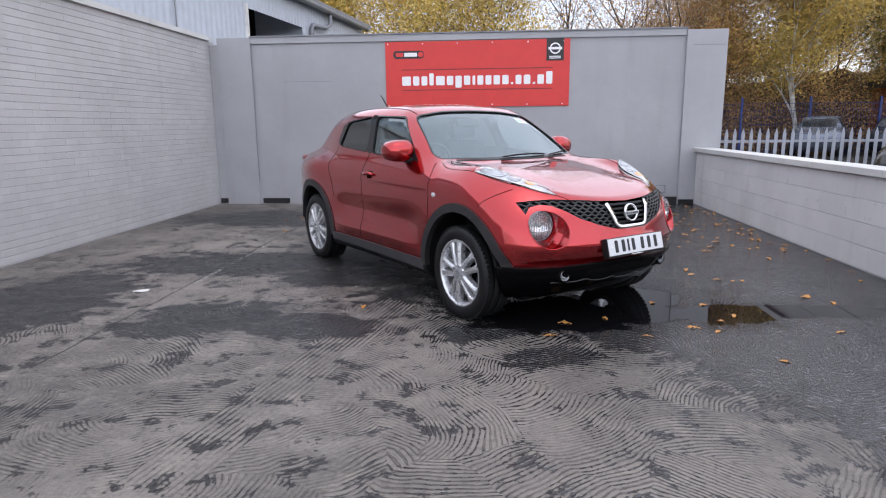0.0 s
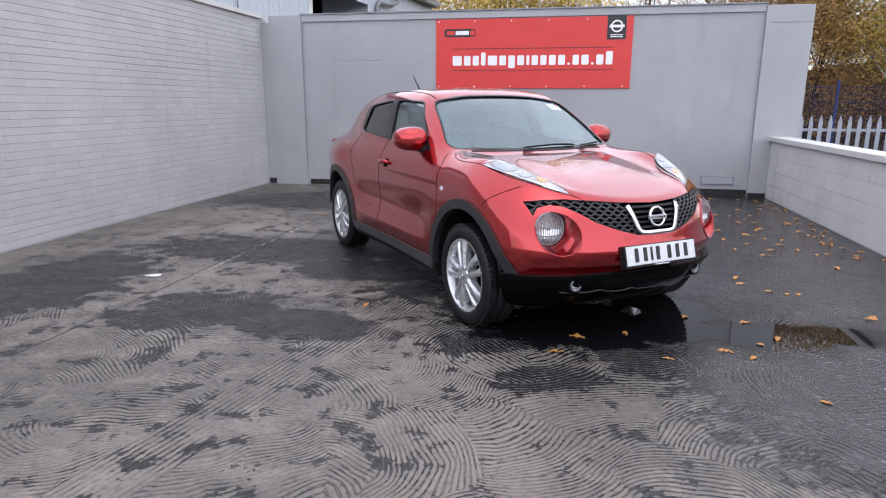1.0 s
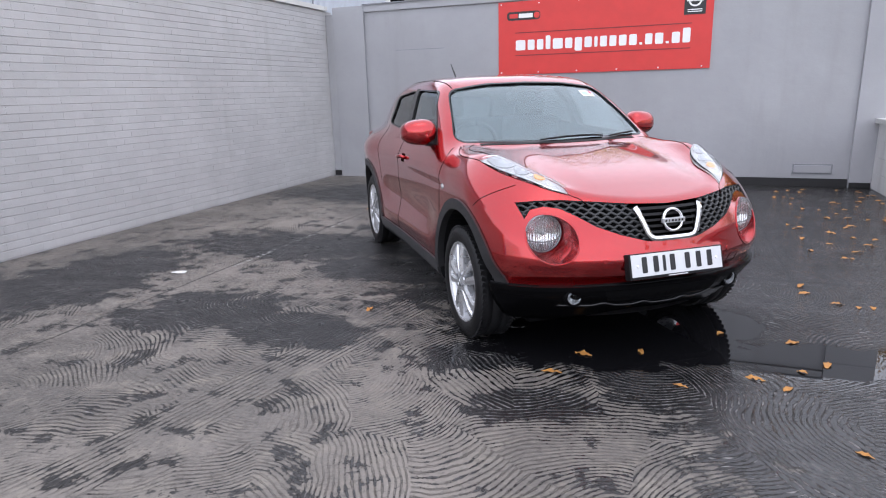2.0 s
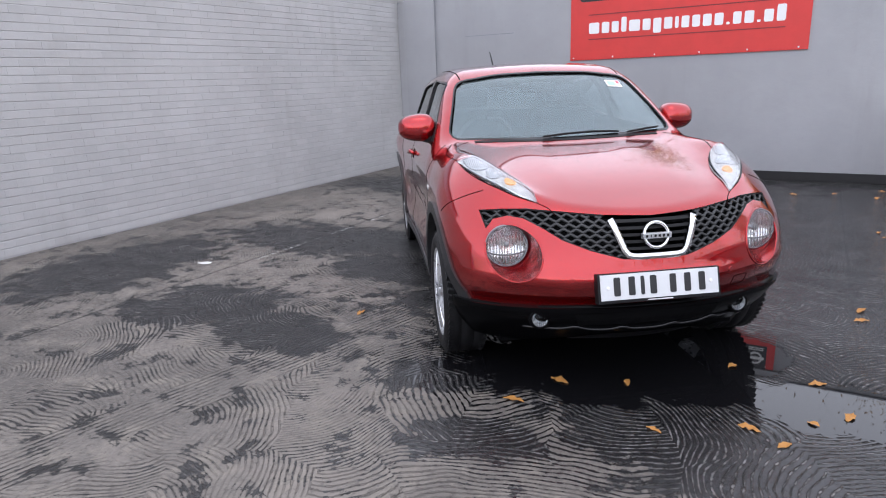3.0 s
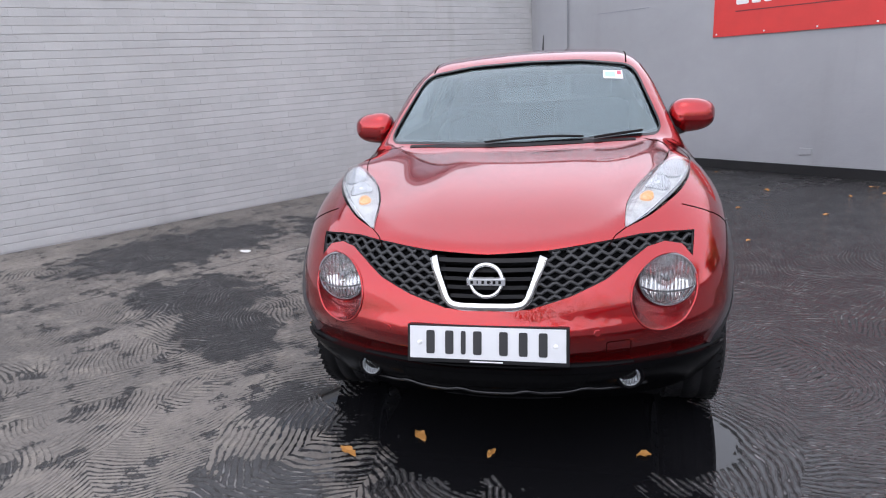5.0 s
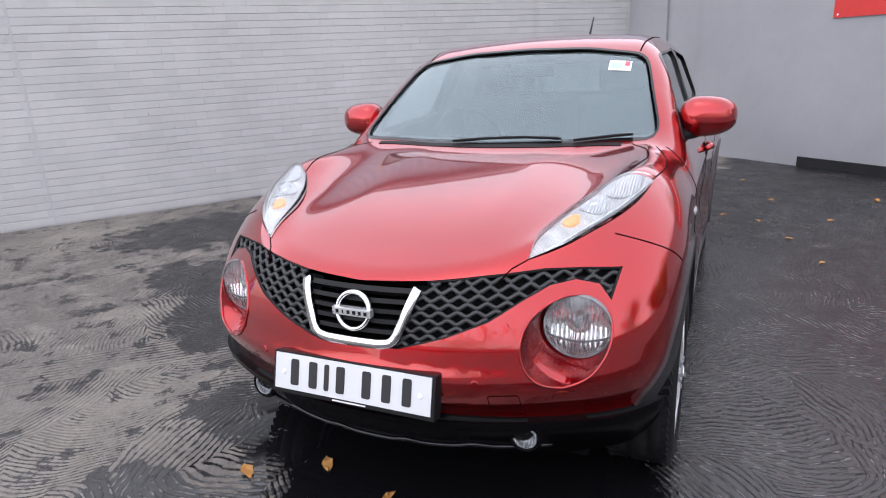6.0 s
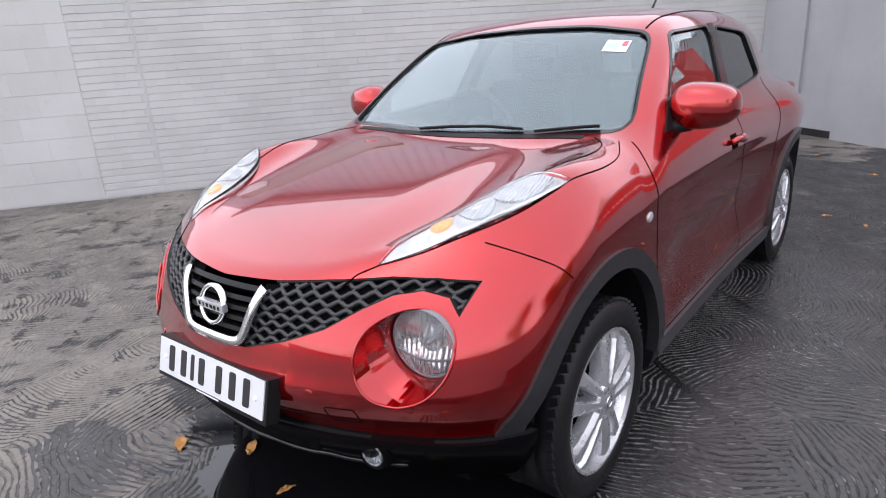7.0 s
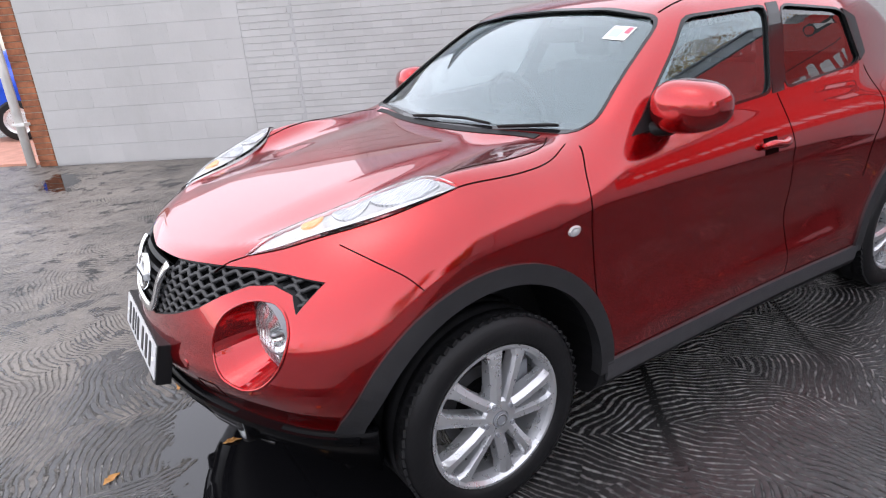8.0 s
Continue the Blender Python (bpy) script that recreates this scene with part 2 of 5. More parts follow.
M_ground = wet_ground()
M_brick = painted_masonry("white_painted_brick", (0.49, 0.488, 0.485), (0.30, 0.29, 0.27))
M_mortar = painted_masonry("white_painted_joint", (0.45, 0.45, 0.455), (0.24, 0.23, 0.21))
M_block = painted_masonry("white_painted_block", (0.64, 0.635, 0.63), (0.27, 0.26, 0.24), spots=0.75)
M_render = painted_masonry("grey_painted_render", (0.37, 0.375, 0.39), (0.27, 0.27, 0.27), grain=0.18)
M_coping = painted_masonry("coping_stone", (0.62, 0.62, 0.60), (0.25, 0.25, 0.22))
M_bitumen = plain("black_bitumen", (0.012, 0.012, 0.013), 0.5, grain=0.3)
M_clad = plain("grey_cladding", (0.50, 0.54, 0.60), 0.4, vary=0.05)
# near-black shade colour for grille hollow, intake and doorway; also underbody and hubs
M_dark = plain("unlit_black", (0.004, 0.004, 0.0045), 0.8, Specular_IOR_Level=0.05)
M_gutter = plain("grey_gutter", (0.22, 0.23, 0.25), 0.45)
M_red = plain("banner_red", (0.62, 0.035, 0.03), 0.42, vary=0.04)
M_white = plain("white_print", (0.80, 0.80, 0.80), 0.45, vary=0.03)
M_plate = plain("plate_white", (0.62, 0.63, 0.64), 0.35, vary=0.04)
M_black = plain("black_print", (0.012, 0.012, 0.014), 0.4)
M_line = plain("maroon_print", (0.16, 0.015, 0.018), 0.45)
M_paint = car_paint("red_metallic_paint", (0.415, 0.0020, 0.005), (0.37, 0.0016, 0.004))
M_lower = plain("bumper_black", (0.003, 0.003, 0.0035), 0.22, Specular_IOR_Level=0.06)
M_trim = plain("black_trim", (0.009, 0.009, 0.010), 0.45, grain=0.15, scale=160, Specular_IOR_Level=0.2)
M_arch = plain("arch_plastic", (0.022, 0.022, 0.024), 0.42, grain=0.12, scale=160)
M_net = plain("grille_plastic", (0.020, 0.0205, 0.022), 0.42)
M_sill = plain("satin_sill", (0.05, 0.05, 0.054), 0.34, grain=0.15, scale=160)
M_gloss = plain("gloss_black", (0.008, 0.008, 0.009), 0.12)
M_gap = plain("panel_gap", (0.010, 0.002, 0.002), 0.8, Specular_IOR_Level=0.02)
M_tyre = plain("tyre_rubber", (0.011, 0.011, 0.012), 0.45, grain=0.2, scale=90, Specular_IOR_Level=0.25)
M_disc = plain("brake_iron", (0.10, 0.10, 0.105), 0.45, 0.6)
M_alloy = plain("silver_alloy", (0.66, 0.67, 0.69), 0.30, 0.75, vary=0.03)
M_chrome = plain("chrome", (0.78, 0.79, 0.80), 0.08, 1.0, vary=0.03)
M_glass = glass("clear_glass", (0.60, 0.70, 0.72), 0.0, 2.0, (0.80, 0.97, 1.0))
M_privacy = glass("tinted_glass", (0.22, 0.25, 0.25), 0.0, 1.65)
M_lens = glass("lamp_lens", (0.98, 0.99, 0.99), 0.0, 1.28)
def fluted(name, colour, scale, strength, metal):
    """Bright lamp reflector with pressed flutes."""
    n = Nodes(name)
    c = n.coords(own=True)
    w = n.node("ShaderNodeTexWave", "Fac", [("bands_direction", "Y")], Vector=c, Scale=scale, Distortion=1.5, Detail=1.0)
    f = n.noise(25.0, 3.0, 0.5, c)
    n.set(Base_Color=n.mix(n.ramp(f, 0.35, 0.65), tuple(v * 0.75 for v in colour), colour), Metallic=metal, Roughness=0.12, Normal=n.bump(n.math("ADD", w, n.math("MULTIPLY", f, 1.5)), strength, 0.006))
    return n.mat


M_facet = fluted("lamp_mirror", (0.80, 0.81, 0.82), 30.0, 0.4, 0.92)
M_reflector = fluted("lamp_reflector", (0.52, 0.54, 0.57), 38.0, 0.6, 0.6)
M_pearl = fluted("lamp_housing", (0.74, 0.75, 0.76), 75.0, 0.7, 0.35)
M_amber = plain("amber_bulb", (0.60, 0.29, 0.10), 0.3)
M_cabin = plain("cabin_trim", (0.03, 0.03, 0.032), 0.7, grain=0.2)
M_seat = plain("seat_cloth", (0.045, 0.045, 0.05), 0.9, grain=0.3, scale=120)


# ---- building helpers ----
def mesh_object(name, bm, mat, parent=None, label="", smooth=False):
    me = bpy.data.meshes.new(name)
    bm.normal_update()
    bm.to_mesh(me)
    bm.free()
    for m in (mat if isinstance(mat, (list, tuple)) else [mat]):
        me.materials.append(m)
    if smooth:
        me.shade_smooth()
    ob = new(name, me)
    ob.parent = parent
    if mat in (M_glass, M_privacy, M_lens):
        ob.visible_shadow = False
    return tagged(ob, label) if label else ob


def part(name, bm, mat, parent, label="", smooth=False):
    return mesh_object(name, bm, mat, parent, label, smooth)


def add_box(bm, x0, x1, y0, y1, z0, z1, bevel=0.0):
    m = Matrix.LocRotScale(((x0 + x1) / 2, (y0 + y1) / 2, (z0 + z1) / 2), None, (x1 - x0, y1 - y0, z1 - z0))
    verts = bmesh.ops.create_cube(bm, size=1.0, matrix=m)["verts"]
    if bevel:
        edges = {e for v in verts for e in v.link_edges}
        bmesh.ops.bevel(bm, geom=list(edges), offset=bevel, segments=2, profile=0.7, affect="EDGES", clamp_overlap=True)


def box(x0, x1, y0, y1, z0, z1, bevel=0.0):
    bm = bmesh.new()
    add_box(bm, x0, x1, y0, y1, z0, z1, bevel)
    return bm


def add_tube(bm, points, radius, sides=10, cap=True):
    """A tube along points; radius may be a list."""
    pts = [Vector(p) for p in points]
    rad = radius if isinstance(radius, (list, tuple)) else [radius] * len(pts)
    rings, ref = [], None
    for i, p in enumerate(pts):
        d = (pts[min(i + 1, len(pts) - 1)] - pts[max(i - 1, 0)]).normalized()
        if ref is None:
            ref = d.orthogonal().normalized()
        a = (ref - d * ref.dot(d)).normalized()
        ref = a
        b = d.cross(a)
        rings.append([bm.verts.new(p + rad[i] * (math.cos(t) * a + math.sin(t) * b)) for t in (2 * math.pi * k / sides for k in range(sides))])
    for r, q in zip(rings, rings[1:]):
        for k in range(sides):
            bm.faces.new((r[k], r[(k + 1) % sides], q[(k + 1) % sides], q[k]))
    if cap:
        bm.faces.new(rings[0][::-1])
        bm.faces.new(rings[-1])


def tube(points, radius, sides=10):
    bm = bmesh.new()
    add_tube(bm, points, radius, sides)
    return bm


def add_lathe(bm, profile, axis, centre, steps=48):
    """Turn (distance along the axis, radius) about an axis through centre; closed where the radius is nought."""
    axis = Vector(axis).normalized()
    a = axis.orthogonal().normalized()
    b = axis.cross(a)
    rings = []
    for h, r in profile:
        if r < 1e-6:
            rings.append([bm.verts.new(Vector(centre) + axis * h)])
        else:
            rings.append([bm.verts.new(Vector(centre) + axis * h + r * (math.cos(t) * a + math.sin(t) * b)) for t in (2 * math.pi * k / steps for k in range(steps))])
    for p, q in zip(rings, rings[1:]):
        for k in range(steps):
            j = (k + 1) % steps
            if len(p) == 1 and len(q) > 1:
                bm.faces.new((p[0], q[j], q[k]))
            elif len(q) == 1 and len(p) > 1:
                bm.faces.new((p[k], p[j], q[0]))
            elif len(p) > 1:
                bm.faces.new((p[k], p[j], q[j], q[k]))


def lathe(profile, axis, centre, steps=48):
    bm = bmesh.new()
    add_lathe(bm, profile, axis, centre, steps)
    bmesh.ops.recalc_face_normals(bm, faces=bm.faces[:])
    return bm


def add_prism(bm, outline, axis, lo, hi):
    """Extrude a plane outline (pairs) along axis 0, 1 or 2 from lo to hi."""
    def at(u, v, h):
        return {0: (h, u, v), 1: (u, h, v), 2: (u, v, h)}[axis]
    a = [bm.verts.new(at(u, v, lo)) for u, v in outline]
    b = [bm.verts.new(at(u, v, hi)) for u, v in outline]
    k = len(a)
    faces = [bm.faces.new(a[::-1]), bm.faces.new(b)]
    for i in range(k):
        faces.append(bm.faces.new((a[i], a[(i + 1) % k], b[(i + 1) % k], b[i])))
    bmesh.ops.recalc_face_normals(bm, faces=faces)


def rounded(outline, r, n=4):
    """An outline with its corners rounded."""
    out, k = [], len(outline)
    for i in range(k):
        p, a, b = (Vector(outline[j % k]) for j in (i, i - 1, i + 1))
        ua, ub = a - p, b - p
        d = min(r, ua.length * 0.45, ub.length * 0.45)
        s, e = p + ua.normalized() * d, p + ub.normalized() * d
        for j in range(n + 1):
            t = j / n
            out.append(tuple((1 - t) ** 2 * s + 2 * t * (1 - t) * p + t * t * e))
    return out


# ---- the yard ----
LEFT, BACK, RIGHT = -4.51, 10.47, 3.53

bm = bmesh.new()
bmesh.ops.create_grid(bm, x_segments=2, y_segments=2, size=400.0)
ground = tagged(mesh_object("ground", bm, M_ground), "worn trowelled concrete yard, dark and wet in patches", "ground", kind="structure")


def wall_piece(name, bm, mat, label, parent=None):
    ob = mesh_object(name, bm, mat, parent)
    return tagged(ob, label, "wall", kind="structure")


# left wall: backing in joint colour, bricks proud of it
wall_west = wall_piece("wall_west", box(LEFT - 0.24, LEFT - 0.006, -0.42, BACK + 0.2, -0.02, 2.72), M_mortar, "white painted brick boundary wall with worn courses")
wall_north = wall_piece("wall_north", box(LEFT - 0.2, RIGHT + 0.35, BACK, BACK + 0.22, -0.02, 2.66), M_render, "smooth grey painted rendered wall with raised piers")
wall_east = wall_piece("wall_east", box(RIGHT + 0.006, RIGHT + 0.21, -3.0, BACK - 0.02, -0.02, 0.845), M_mortar, "low white painted block wall with a concrete coping")

# ---- the car: a smooth body from its outlines ----
def curve(x, knots):
    """A smooth curve through (x, y) knots in rising x, flat beyond them."""
    xs, ys = np.array([k[0] for k in knots]), np.array([k[1] for k in knots])
    d = np.gradient(ys, xs)
    x = np.clip(x, xs[0], xs[-1])
    i = np.clip(np.searchsorted(xs, x) - 1, 0, len(xs) - 2)
    h = xs[i + 1] - xs[i]
    t = (x - xs[i]) / h
    return (1 + 2 * t) * (1 - t) ** 2 * ys[i] + t * (1 - t) ** 2 * h * d[i] + t * t * (3 - 2 * t) * ys[i + 1] + t * t * (t - 1) * h * d[i + 1]


def smax(a, b, k):
    h = np.clip(k - np.abs(a - b), 0, None) / k
    return np.maximum(a, b) + h * h * k * 0.25


def smin(a, b, k):
    return -smax(-a, -b, k)


def bump(x, c, w):
    return np.exp(-((x - c) / w) ** 2)


def step(x, a, b):
    t = np.clip((x - a) / (b - a), 0, 1)
    return t * t * (3 - 2 * t)


HOOD = [(-3.4, 1.02), (-2.6, 1.06), (-1.2, 1.06), (-0.6, 1.05), (-0.36, 1.03), (-0.1, 0.998), (0.2, 0.952), (0.5, 0.893), (0.7, 0.838), (0.9, 0.76)]
NOSE = [(0.12, 0.50), (0.25, 0.61), (0.33, 0.69), (0.40, 0.742), (0.46, 0.756), (0.51, 0.786), (0.56, 0.802), (0.62, 0.786), (0.70, 0.765), (0.83, 0.728), (0.92, 0.68), (1.0, 0.60)]
SWEEP = [(0.12, 0.52), (0.5, 0.47), (0.7, 0.47), (0.83, 0.60), (1.0, 0.75)]
WIDE = [(-3.3, 0.70), (-3.0, 0.80), (-2.53, 0.872), (-2.0, 0.858), (-1.5, 0.84), (-0.9, 0.838), (-0.45, 0.842), (0.0, 0.848), (0.35, 0.842), (0.6, 0.83)]
CREST = [(-0.4, 0.70), (0.0, 0.672), (0.1, 0.652), (0.2, 0.618), (0.35, 0.562), (0.45, 0.512), (0.55, 0.44)]
ROOF = [(-3.1, 1.25), (-2.7, 1.40), (-2.2, 1.475), (-1.7, 1.505), (-1.3, 1.497), (-1.0, 1.452), (-0.8, 1.39)]


def cabin_field(x, y, z):
    ay = np.abs(y)
    side = (ay - (0.765 - 0.38 * (z - 1.06) - 0.12 * step(-x, 2.0, 3.1))) / 1.07
    roof = z - (curve(x, ROOF) - 0.09 * y * y)
    kw = 0.24 - 0.10 * np.clip((z - 1.04) / 0.41, -0.5, 1)
    screen = (x - (-0.36 - 1.569 * (z - 1.04) - kw * y * y)) / 1.86
    rear = (-2.66 - (1.42 - z) * 1.17 + 0.25 * y * y - x) / 1.54
    return smax(smax(smax(side, roof, 0.13), screen, 0.08), rear, 0.15)


def body_field(x, y, z):
    ay = np.abs(y)
    wide = curve(x, WIDE) - 0.95 * np.clip(z - 0.80, 0, None) ** 2 - 0.5 * np.clip(0.42 - z, 0, None) ** 2
    door = step(x, -2.15, -1.8) * (1 - step(x, -0.75, -0.4))
    wide = wide + door * (-0.020 * bump(z, 0.60, 0.10) + 0.010 * bump(z, 0.42, 0.05))
    wide = wide + 0.032 * bump(x, -2.62, 0.36) * bump(z, 0.92, 0.13)
    side = ay - wide
    hood = curve(x, HOOD) + 0.022 * bump(ay, 0.66, 0.15) * (1 - step(x, 0.1, 0.5)) + 0.013 * (1 - step(ay, 0.24, 0.50)) * (1 - step(x, 0.2, 0.68))
    off = ay - curve(x, CREST)
    hood = hood + 0.034 * np.exp(-(off / np.where(off < 0, 0.062, 0.13)) ** 2) * (1 - step(x, 0.36, 0.56)) * step(x, -0.34, 0.02)
    top = (z - hood) / 1.02
    nose = x - (curve(z, NOSE) - curve(z, SWEEP) * y * y)
    rear = -3.24 + 0.25 * y * y - x
    low = smax(smax(side, nose, 0.20), top, 0.07 + 0.09 * step(ay, 0.30, 0.72))
    low = smax(low, 0.20 - z, 0.06)
    low = smax(low, rear, 0.15)
    return smin(low, smax(cabin_field(x, y, z), 0.88 - z, 0.05), 0.05)


def hollow_field(x, y, z):
    f = smax(cabin_field(x, y, z) + 0.055, np.abs(y) - 0.70, 0.05)
    return smax(smax(f, 0.62 - z, 0.05), x + 0.42, 0.05)


def gradient(field, p, e=1e-4):
    x, y, z = p[:, 0], p[:, 1], p[:, 2]
    return np.stack([field(x + e, y, z) - field(x - e, y, z), field(x, y + e, z) - field(x, y - e, z), field(x, y, z + e) - field(x, y, z - e)], 1) / (2 * e)


def skin(field, lo, hi, cell, flip=False):
    """The surface field = 0 in a box, as points and quads (a dual grid), drawn onto the surface."""
    axes = [np.arange(a, b + cell, cell) for a, b in zip(lo, hi)]
    g = np.meshgrid(*axes, indexing="ij")
    f = field(*g)
    inside = f < 0
    sh = tuple(n - 1 for n in f.shape)
    count, total = np.zeros(sh, np.int8), np.zeros(sh + (3,))
    hits = np.zeros(sh)
    corner = [(i, j, k) for i in (0, 1) for j in (0, 1) for k in (0, 1)]

    def cut(arr, c):
        return arr[c[0]:c[0] + sh[0], c[1]:c[1] + sh[1], c[2]:c[2] + sh[2]]
    for a in corner:
        count += cut(inside, a)
        for ax in range(3):
            if a[ax] == 0:
                b = tuple(v + (i == ax) for i, v in enumerate(a))
                fa, fb = cut(f, a), cut(f, b)
                cross = (fa < 0) != (fb < 0)
                t = np.where(cross, fa / np.where(cross, fa - fb, 1), 0)
                for i in range(3):
                    total[..., i] += np.where(cross, a[i] + (t if i == ax else 0), 0)
                hits += cross
    live = (count > 0) & (count < 8)
    ids = np.full(sh, -1)
    ids[live] = np.arange(live.sum())
    base = np.argwhere(live)
    pts = np.array([ax[0] for ax in axes]) + cell * (base + total[live] / hits[live][:, None])
    for _ in range(6):
        gr = gradient(field, pts)
        v = field(pts[:, 0], pts[:, 1], pts[:, 2])
        pts = pts - gr * np.clip(v / np.maximum((gr ** 2).sum(1), 0.05), -cell * 0.6, cell * 0.6)[:, None]
    quads = []
    for ax in range(3):
        u, w = (ax + 1) % 3, (ax + 2) % 3
        n0 = [slice(1, s - 1) for s in f.shape]
        n0[ax] = slice(0, f.shape[ax] - 1)
        n1 = list(n0)
        n1[ax] = slice(1, f.shape[ax])
        here, there = inside[tuple(n0)], inside[tuple(n1)]
        for sign, mask in ((1, here & ~there), (-1, ~here & there)):
            idx = np.argwhere(mask)
            idx[:, [i for i in range(3) if i != ax]] += 1
            q = []
            for du, dw in ((-1, -1), (0, -1), (0, 0), (-1, 0)):
                c = idx.copy()
                c[:, u] += du
                c[:, w] += dw
                q.append(ids[c[:, 0], c[:, 1], c[:, 2]])
            q = np.stack(q, 1)
            quads.append(q if (sign > 0) != flip else q[:, ::-1])
    return pts, np.concatenate(quads)


def onto(origins, ways, reach):
    """The points where rays from inside the body leave it, and the outward normals there."""
    o, d = np.array(origins, float), np.array(ways, float)
    t = np.linspace(0, reach, 60)
    p = o[:, None] + t[None, :, None] * d[:, None]
    v = body_field(p[..., 0], p[..., 1], p[..., 2])
    leave = (v[:, 1:] > 0) & (v[:, :-1] <= 0)
    i = np.where(leave.any(1), leave.shape[1] - 1 - np.argmax(leave[:, ::-1], 1), 0)
    a, b = t[i], t[i + 1]
    for _ in range(22):
        m = (a + b) / 2
        q = o + m[:, None] * d
        out = body_field(q[:, 0], q[:, 1], q[:, 2]) > 0
        a, b = np.where(out, a, m), np.where(out, m, b)
    q = o + a[:, None] * d
    g = gradient(body_field, q)
    return q, g / np.linalg.norm(g, axis=1)[:, None]


def surface(mode, uv):
    """Side: (x, z) on the left flank, -side on the right; front: (y, z); top: (x, y); round: (degrees from ahead, z); screen: (y, z)."""
    uv = np.array(uv, float)
    u, v, k = uv[:, 0], uv[:, 1], len(uv)
    nil = np.zeros(k)
    if mode in ("side", "-side"):
        return onto(np.stack([u, nil, v], 1), [(0, 1 if mode == "side" else -1, 0)] * k, 1.2)
    if mode == "front":
        return onto(np.stack([nil - 0.1, u, v], 1), [(1, 0, 0)] * k, 1.4)
    if mode == "screen":
        return onto(np.stack([nil - 1.9, u, v], 1), [(1, 0, 0)] * k, 1.9)
    if mode == "rear":
        return onto(np.stack([nil - 1.9, u, v], 1), [(-1, 0, 0)] * k, 1.5)
    if mode == "top":
        return onto(np.stack([u, v, nil + 0.5], 1), [(0, 0, 1)] * k, 1.3)
    return onto(np.stack([nil, nil, v], 1), np.stack([np.cos(np.radians(u)), np.sin(np.radians(u)), nil], 1), 1.6)


def spot(mode, u, v):
    """One point of the body and its normal, as vectors."""
    p, n = surface(mode, [(u, v)])
    return Vector(p[0]), Vector(n[0])


def smooth(line, n=40):
    """A flowing curve through a few points."""
    pts = np.array(line, float)
    d = np.concatenate([[0], np.cumsum(np.hypot(*np.diff(pts, axis=0).T))])
    t = np.linspace(0, d[-1], n + 1)
    return np.stack([curve(t, list(zip(d, pts[:, 0]))), curve(t, list(zip(d, pts[:, 1])))], 1).tolist()


def even(line, n):
    """n + 1 points evenly along a polyline."""
    pts = np.array(line, float)
    d = np.concatenate([[0], np.cumsum(np.hypot(*np.diff(pts, axis=0).T))])
    s = np.linspace(0, d[-1], n + 1)
    return np.stack([np.interp(s, d, pts[:, 0]), np.interp(s, d, pts[:, 1])], 1)


def add_patch(bm, mode, lower, upper, n, m, out, deep):
    """A plate of even thickness on the body between two lines; out: its outer face over the body, deep: its inner face."""
    a, b = even(lower, n), even(upper, n)
    layers = []
    p, nrm = surface(mode, [a[i] + (b[i] - a[i]) * j / m for i in range(n + 1) for j in range(m + 1)])
    for h in (out, deep):
        q = p + nrm * h
        layers.append([[bm.verts.new(q[i * (m + 1) + j]) for j in range(m + 1)] for i in range(n + 1)])
    faces = []
    for layer, turn in zip(layers, (False, True)):
        for i in range(n):
            for j in range(m):
                q = (layer[i][j], layer[i + 1][j], layer[i + 1][j + 1], layer[i][j + 1])
                faces.append(bm.faces.new(q[::-1] if turn else q))
    o, d = layers
    rim = [(i, 0) for i in range(n + 1)] + [(n, j) for j in range(1, m + 1)] + [(i, m) for i in range(n - 1, -1, -1)] + [(0, j) for j in range(m - 1, 0, -1)]
    for (i, j), (k, l) in zip(rim, rim[1:] + rim[:1]):
        faces.append(bm.faces.new((o[i][j], d[i][j], d[k][l], o[k][l])))
    bmesh.ops.recalc_face_normals(bm, faces=faces)


def patch(mode, lower, upper, n=12, m=6, out=0.004, deep=-0.006):
    bm = bmesh.new()
    add_patch(bm, mode, lower, upper, n, m, out, deep)
    return bm


def add_seam(bm, mode, line, width=0.005, out=0.0012, n=24):
    pts = even(line, n)
    t = np.gradient(pts, axis=0)
    t = t / np.hypot(t[:, :1], t[:, 1:])
    nrm = np.stack([-t[:, 1], t[:, 0]], 1) * width / 2
    if mode == "round":
        nrm[:, 0] *= 70
    add_patch(bm, mode, pts - nrm, pts + nrm, n, 1, out, -0.004)


def seam(mode, line, width=0.005, out=0.0012, n=24):
    bm = bmesh.new()
    add_seam(bm, mode, line, width, out, n)
    return bm


def flip_y(line):
    return [(u, -v) for u, v in line]


def both(make):
    """Call make(sign, side mode) for the left and the right flank."""
    for s, mode in ((1, "side"), (-1, "-side")):
        make(s, mode)


car = tagged(new("car"), "shiny red metallic compact crossover car parked on wet concrete", "car")
car.matrix_world = pose(0.663, 4.581, 0, 0, 0, -52.2)

HUB, TYRE, WHEELBASE, TRACK = 0.317, 0.325, 2.53, 0.740
WIN_F = rounded([(-0.645, 1.054), (-0.825, 1.205), (-1.055, 1.388), (-1.53, 1.402), (-1.42, 1.09)], 0.04)
WIN_R = rounded([(-1.51, 1.095), (-1.62, 1.40), (-2.05, 1.36), (-2.17, 1.26), (-2.12, 1.135)], 0.05)
SCREEN = rounded([(-0.690, 1.074), (0, 1.060), (0.690, 1.074), (0.572, 1.392), (0.3, 1.430), (0, 1.438), (-0.3, 1.430), (-0.572, 1.392)], 0.06)
GRILLE_TOP = [(0.0, 0.826), (0.2, 0.834), (0.35, 0.846), (0.5, 0.853), (0.60, 0.847), (0.69, 0.836)]
